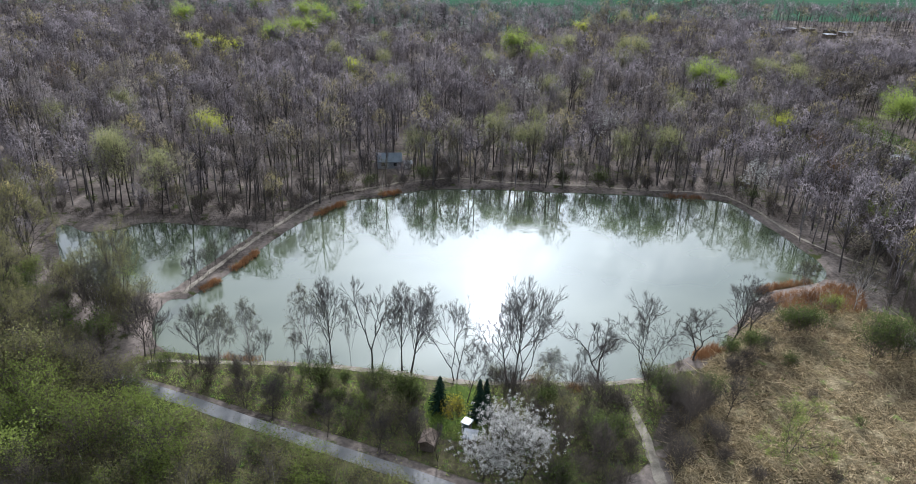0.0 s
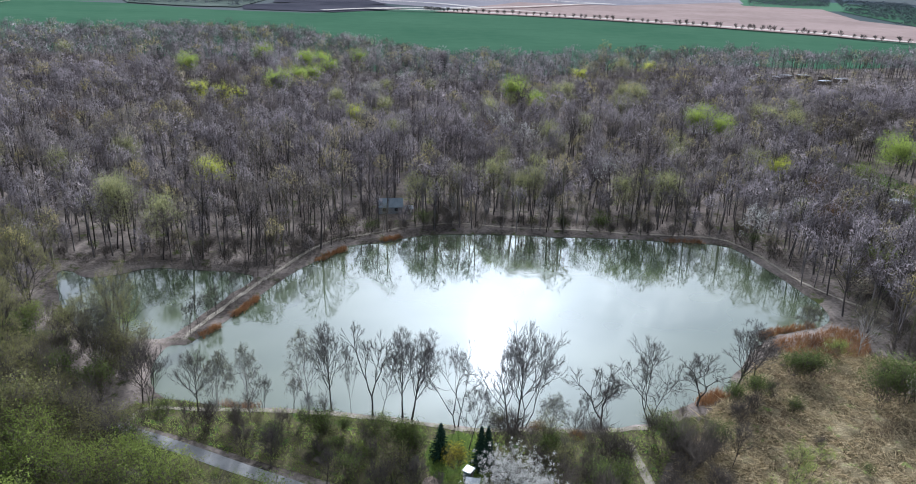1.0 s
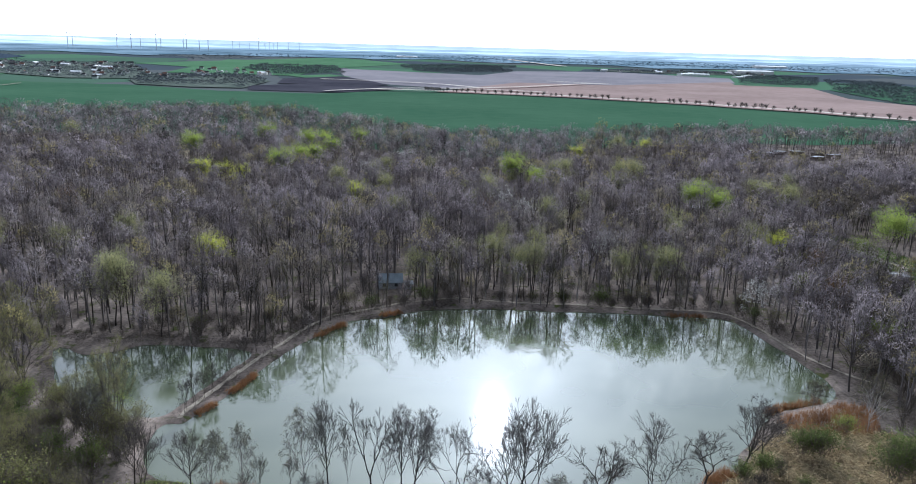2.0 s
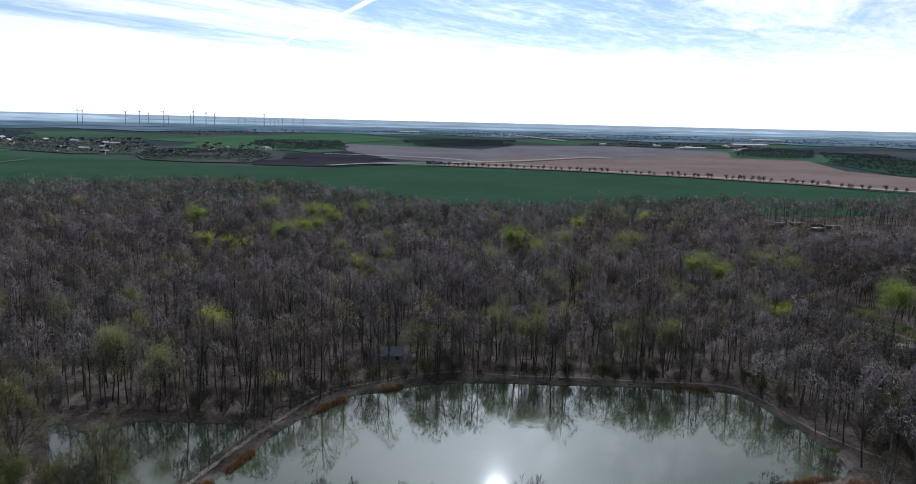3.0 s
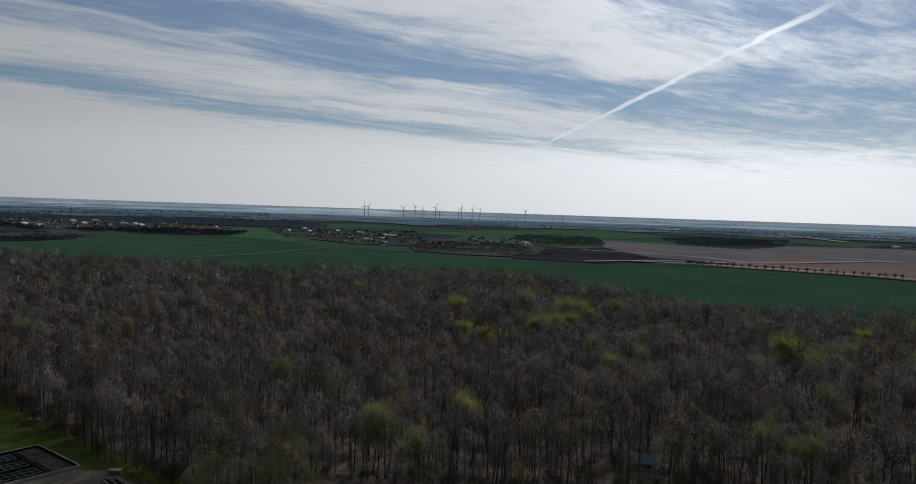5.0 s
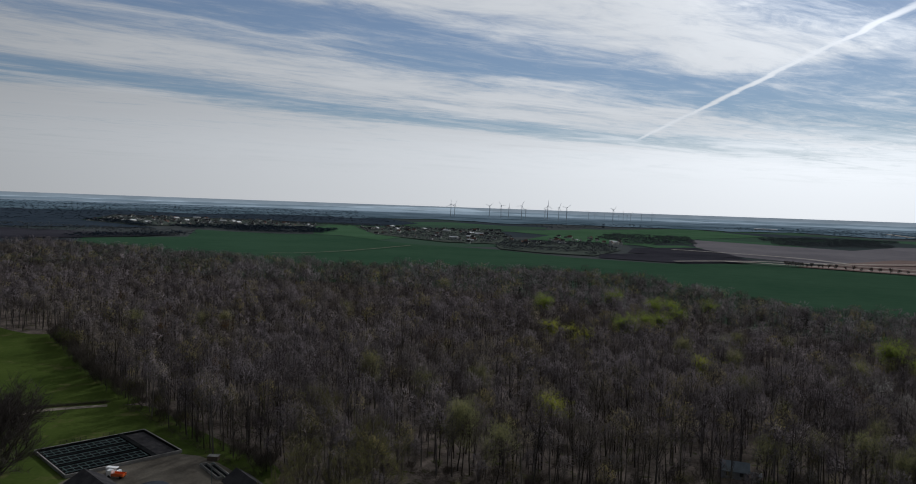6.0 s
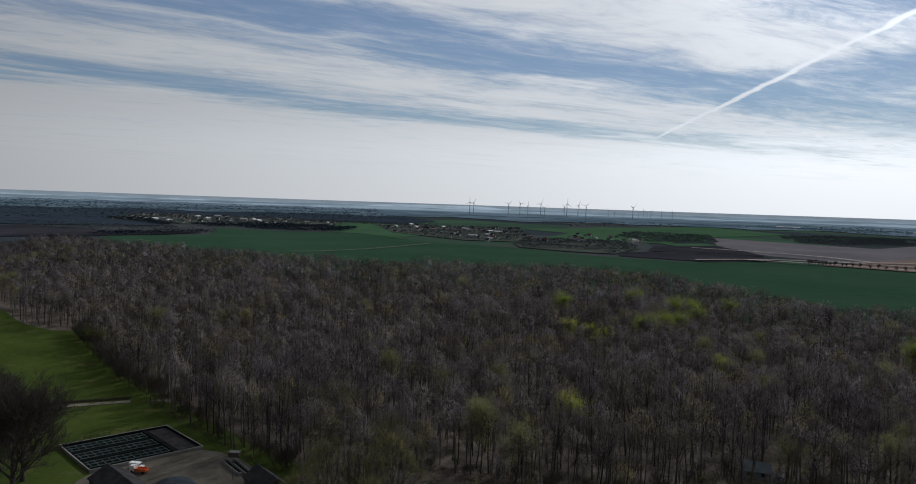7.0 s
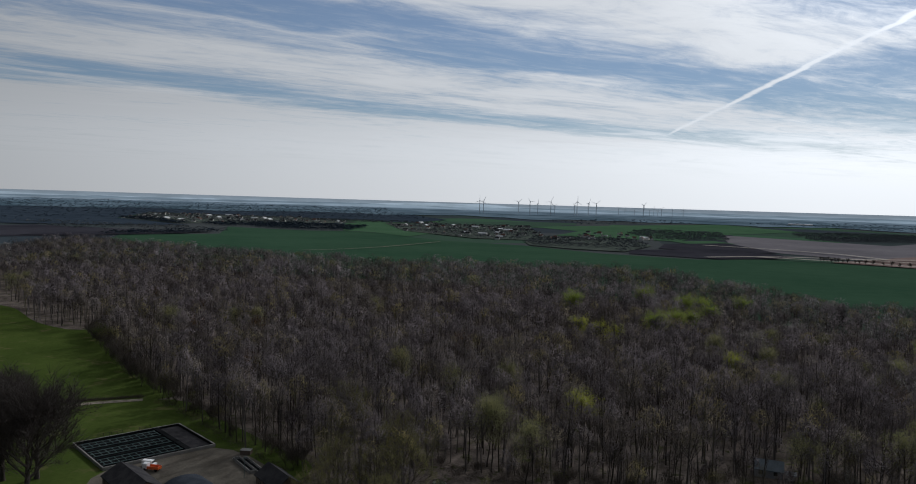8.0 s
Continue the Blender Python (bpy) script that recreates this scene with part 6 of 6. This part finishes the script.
def van():
    top = tagged(new("van"), "white delivery van parked in the yard", "van")
    solid("body", lambda bm: box(bm, -2.4, 1.5, -0.95, 0.95, 0.35, 2.2), M_WHITE, top, "", 0.12)
    solid("bonnet", lambda bm: box(bm, 1.502, 2.5, -0.92, 0.92, 0.35, 1.25), M_WHITE, top, "", 0.1)
    solid("windscreen", lambda bm: box(bm, 1.49, 1.53, -0.8, 0.8, 1.3, 2.0), M_GLASS, top)
    for x in (-1.5, 1.6):
        for y in (-0.85, 0.85):
            def wheel(bm, x=x, y=y):
                bmesh.ops.create_cone(bm, cap_ends=True, segments=16, radius1=0.35, radius2=0.35, depth=0.22, matrix=pose(x, y, 0.35, 90))
            solid("wheel", wheel, M_RUBBER, top)
    return top


put(van(), -181.6, 141.0, 20, (0.85, 0.85, 0.85)).location.z = 0.15


def trough():
    top = tagged(new("water_trough"), "long narrow concrete water trough", "trough", "troughs in the yard")
    solid("basin_floor", lambda bm: box(bm, -6.5, 6.5, -0.8, 0.8, 0.0, 0.25), M_BASIN, top, "dark water channel")
    for y in (-1.0, 0.8):
        solid("kerb", lambda bm: box(bm, -6.7, 6.7, y, y + 0.2, 0, 0.9), M_CONCRETE, top)
    for x in (-6.7, 6.5):
        solid("end_wall", lambda bm: box(bm, x, x + 0.2, -0.798, 0.798, 0.002, 0.9), M_CONCRETE, top)
    return top


TROUGH = trough()
for k in range(2):
    put(TROUGH, -159.0 + k * 2.2, 156.5 + k * 1.0, BASIN_TURN - 96).location.z = 0.12

# ---- villages, woods, avenue, wind farm ----
TILE = house("village_house", 12, 9, 5, 9, M_WALL_PALE, M_ROOF_RED, "pale village house with red tiled roof", "house", "village houses", 0, True)
DARK = house("village_house", 13, 9, 5, 9, M_WALL_PALE, M_ROOF_DARK, "pale village house with dark roof", "house", "village houses", 0, True)
# barn roofs white in colour, standing in for glints off village roofs
BARN = house("barn", 26, 13, 6, 9, M_WALL_PALE, M_ROOF_PALE, "long barn with bright pale roof", "barn", "village barns")
R5 = random.Random(55)


def village(outline, houses, barns, seed):
    r, g = random.Random(seed), np.random.default_rng(seed)
    xs, ys = [p[0] for p in outline], [p[1] for p in outline]
    n = 0
    while n < houses + barns:
        x, y = r.uniform(min(xs), max(xs)), r.uniform(min(ys), max(ys))
        if inside([x], [y], outline)[0]:
            put(BARN if n >= houses else r.choice((TILE, DARK, DARK, DARK)), x, y, r.choice((0, 20, 90, 110, -30)) + r.uniform(-8, 8), (r.uniform(0.6, 0.95),) * 3)
            n += 1


VILLAGE_A = [(-1520, 2150), (-1334, 2350), (-1110, 2480), (-760, 1790), (-560, 1720), (-600, 1560), (-790, 1470), (-1100, 1650)]
VILLAGE_B = [(-2046, 1480), (-1700, 1400), (-1600, 1700), (-1560, 2050), (-2030, 2280), (-2650, 2050)]
VILLAGE_C = [(519, 3200), (985, 3400), (1250, 3300), (1180, 3000), (800, 2950), (560, 3050)]
village(VILLAGE_A, 110, 12, 1)
village([(-690, 1790), (-780, 2150), (-560, 2130), (-470, 1850)], 26, 3, 4)
village(VILLAGE_B, 120, 16, 2)
village(VILLAGE_C, 36, 8, 3)
HALL = house("warehouse", 120, 45, 8, 10, M_WALL_PALE, M_ROOF_PALE, "large white warehouse on the plain", "warehouse", "warehouses")
for x, y, k, a in ((1230, 3300, 1.3, 20), (830, 2790, 0.8, 12), (975, 2700, 0.5, 30), (1330, 3600, 0.8, 10), (1080, 2900, 0.45, 15), (-420, 5200, 0.8, 10), (1900, 4800, 1.2, 10)):
    put(HALL, x, y, a, (k, k, k))

SPECK = [crown_tree(500 + i, h, w, 0.0, 0, 16, 1.7, False, 2.8) for i, (h, w) in enumerate(((13, 11), (11, 11), (15, 12)))]


def wood(outlines, step, seed, low=0.6, high=1.1):
    g = np.random.default_rng(seed)
    rows = []
    for outline in outlines:
        xs, ys = [p[0] for p in outline], [p[1] for p in outline]
        x, y = jitter_grid(min(xs), max(xs), min(ys), max(ys), step, g)
        ok = inside(x, y, outline) & (np.hypot(x, y) < 8000) & (np.array([noise.noise((a * 0.008, b * 0.008, seed)) for a, b in zip(x, y)]) > -0.22)
        X, Y, Z = land(x[ok], y[ok])
        n = len(X)
        s = g.uniform(low, high, n) * g.uniform(0.6, 1.2, n)
        rows.append(np.stack([g.integers(0, 3, n), X, Y, Z, g.uniform(0, 6.28, n), s * 1.7, s * 0.8, np.clip(g.normal(0.2, 0.2, n), 0, 1), (g.random(n) < 0.2) * g.random(n)], 1))
    return np.concatenate(rows)


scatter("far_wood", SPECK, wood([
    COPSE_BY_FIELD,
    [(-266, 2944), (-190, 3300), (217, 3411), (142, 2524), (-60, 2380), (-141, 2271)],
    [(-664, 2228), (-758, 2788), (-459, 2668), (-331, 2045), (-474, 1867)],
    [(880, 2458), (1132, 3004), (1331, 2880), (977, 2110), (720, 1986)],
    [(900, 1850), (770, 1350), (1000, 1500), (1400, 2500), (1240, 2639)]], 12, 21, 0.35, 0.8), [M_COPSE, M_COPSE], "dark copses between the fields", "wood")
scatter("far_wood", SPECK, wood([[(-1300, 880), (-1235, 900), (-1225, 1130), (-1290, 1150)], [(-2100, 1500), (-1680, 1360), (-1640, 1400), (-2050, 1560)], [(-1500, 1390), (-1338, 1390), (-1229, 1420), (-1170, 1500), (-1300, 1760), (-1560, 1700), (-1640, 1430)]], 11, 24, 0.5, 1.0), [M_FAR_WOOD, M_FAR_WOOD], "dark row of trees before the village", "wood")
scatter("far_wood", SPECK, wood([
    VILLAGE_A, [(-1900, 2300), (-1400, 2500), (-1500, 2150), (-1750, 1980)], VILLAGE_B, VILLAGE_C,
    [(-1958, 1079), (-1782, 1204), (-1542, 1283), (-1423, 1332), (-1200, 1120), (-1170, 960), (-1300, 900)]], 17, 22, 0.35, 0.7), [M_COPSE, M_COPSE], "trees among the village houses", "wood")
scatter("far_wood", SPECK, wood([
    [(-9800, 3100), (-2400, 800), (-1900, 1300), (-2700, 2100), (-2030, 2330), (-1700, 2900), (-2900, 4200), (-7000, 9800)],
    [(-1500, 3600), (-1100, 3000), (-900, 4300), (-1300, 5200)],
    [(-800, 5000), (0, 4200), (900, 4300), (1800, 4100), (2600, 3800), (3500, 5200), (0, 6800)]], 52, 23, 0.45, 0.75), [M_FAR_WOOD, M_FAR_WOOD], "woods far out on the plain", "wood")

# small trees along the country road
SMALL = tree_thing("avenue_tree", grow(520, 7, 5, clear=0.25, limbs=6, angle=0.9, trunk=0.03, depth=0, twigs=4, twig=0.5, tubes=0, sides=(3, 3, 3), lift=0.02), M_BARK, M_TWIG, None, "small bare fruit tree lining the road", "tree", "avenue trees")
pts = smooth([(-72, 1352), (-19, 1349), (86, 1321), (186, 1295), (276, 1238), (362, 1201), (433, 1140), (502, 1096), (549, 1024), (620, 955)], 9, closed=False)
for i, (x, y) in enumerate(pts):
    if R5.random() < 0.88:
        k = R5.uniform(0.85, 1.25)
        put(SMALL, x + R5.uniform(-3, 3), y - 9, R5.uniform(0, 360), (k, k, k))


def turbine(seed):
    top = tagged(new("wind_turbine"), "white three-bladed wind turbine on the skyline", "wind turbine", "wind farm")

    def tower(bm):
        bmesh.ops.create_cone(bm, cap_ends=True, segments=12, radius1=2.2, radius2=1.3, depth=76, matrix=pose(0, 0, 37.5))
    solid("tower", tower, M_PAINT_GREY, top)
    solid("nacelle", lambda bm: box(bm, -1.8, 1.8, -4, 4, 74.5, 78.2), M_PAINT_GREY, top, "", 0.4)
    for k in range(3):
        def blade(bm, k=k):
            bmesh.ops.create_cone(bm, cap_ends=True, segments=6, radius1=1.25, radius2=0.45, depth=31, matrix=pose(0, -4.6, 76.3, 0, 120 * k + seed, 0) @ pose(0, 0, 16.3))
        solid("blade", blade, M_PAINT_GREY, top)
    return top


TURBINES = [turbine(s) for s in (0, 25, 50, 80)]
for i, (az, d, k) in enumerate(((-27.9, 6300, 1.0), (-27.6, 6400, 0.95), (-24.9, 6500, 0.95), (-24.0, 6300, 1.0), (-23.4, 6600, 0.85), (-22.4, 6300, 1.05), (-22.1, 6700, 0.75), (-20.6, 6500, 0.8), (-20.4, 6300, 1.1), (-19.55, 6300, 1.0), (-18.95, 6300, 1.0), (-17.27, 7600, 0.6), (-16.8, 8000, 0.5), (-16.1, 7600, 0.5), (-15.45, 6300, 0.98), (-15.0, 7800, 0.5), (-14.68, 7600, 0.65), (-14.4, 7900, 0.5), (-14.13, 7600, 0.65), (-13.35, 7600, 0.6), (-12.57, 7600, 0.6))):
    put(TURBINES[i % 4], d * math.sin(radians(az)), d * math.cos(radians(az)), -az + 12 * (i % 5), (k * 0.88, k * 0.88, k * 0.88))


# ---- small things ----
def brush_pile(seed, w, label):
    t = Tree(seed)
    for _ in range(220):
        a, r = t.rng.uniform(0, 6.28), w * t.rng.random() ** 0.7
        z = (1 - r / w) * w * 0.45 * t.rng.random()
        d = np.array((t.rng.normal(0, 1), t.rng.normal(0, 1), t.rng.normal(0.05, 0.25)))
        t.spike(np.array((r * math.cos(a), r * math.sin(a), z)), d * 1.3 / np.linalg.norm(d), 0.09)
    ob = new("brush_pile", mesh_from("brush_pile", t.tv, t.tf, [M_RUST if seed % 2 else M_BARK]))
    return tagged(ob, label, "brush pile", kind="stuff")


for i, (x, y, w) in enumerate(((9.0, 116.2, 2.6), (15.6, 116.0, 1.8), (46.5, 113.5, 3.0), (22.5, 113.8, 1.6), (37.5, 118.6, 1.8))):
    brush_pile(700 + i, w, "heap of cut reddish branches near the shore" if i % 2 else "heap of cut dark branches near the shore").location = (x, y, 0.08)


def rail_fence():
    top = tagged(new("rail_fence"), "short dark steel railing on the grass", "fence", "railings by the basin")
    for x in (-1.8, 0, 1.8):
        solid("post", lambda bm: box(bm, x - 0.05, x + 0.05, -0.05, 0.05, -0.1, 1.1), M_ROOF_DARK, top)
    for z in (0.5, 1.0):
        solid("rail", lambda bm: box(bm, -1.8, 1.8, -0.03, 0.03, z, z + 0.06), M_ROOF_DARK, top)
    return top


FENCE = rail_fence()
for x, y in ((-216.5, 150.5), (-215.2, 154.5), (-212.3, 163.0)):
    put(FENCE, x, y, BASIN_TURN)


def lamp_post():
    top = tagged(new("yard_lamp"), "slim grey lamp post in the yard", "lamp post")
    solid("pole", lambda bm: bmesh.ops.create_cone(bm, cap_ends=True, segments=10, radius1=0.09, radius2=0.06, depth=6, matrix=pose(0, 0, 3)), M_STEEL, top)
    solid("lamp_head", lambda bm: box(bm, -0.12, 0.7, -0.12, 0.12, 5.95, 6.1), M_STEEL, top, "", 0.03)
    return top


put(lamp_post(), -152.5, 150.0, 40)
slab = solid("concrete_slab", lambda bm: box(bm, -1.0, 1.0, -0.7, 0.7, 0, 0.15), M_ROOF_FELT, None, "", 0.03)
tagged(slab, "pale concrete slab lying in the yard", "slab")
slab.matrix_basis = pose(-166.0, 160.0, 0.14, 0, 0, 30)
pump = tagged(new("pump_house"), "low dark pump hut with pale lid", "hut")
solid("wall", lambda bm: box(bm, -1.6, 1.6, -1.1, 1.1, 0, 1.3), M_WALL_WOOD, pump)
solid("lid", lambda bm: box(bm, -1.7, 1.7, -1.2, 1.2, 1.304, 1.42), M_CONCRETE, pump, "pale concrete lid", 0.02)
pump.matrix_basis = pose(-166.5, 164.5, 0.1, 0, 0, 25)
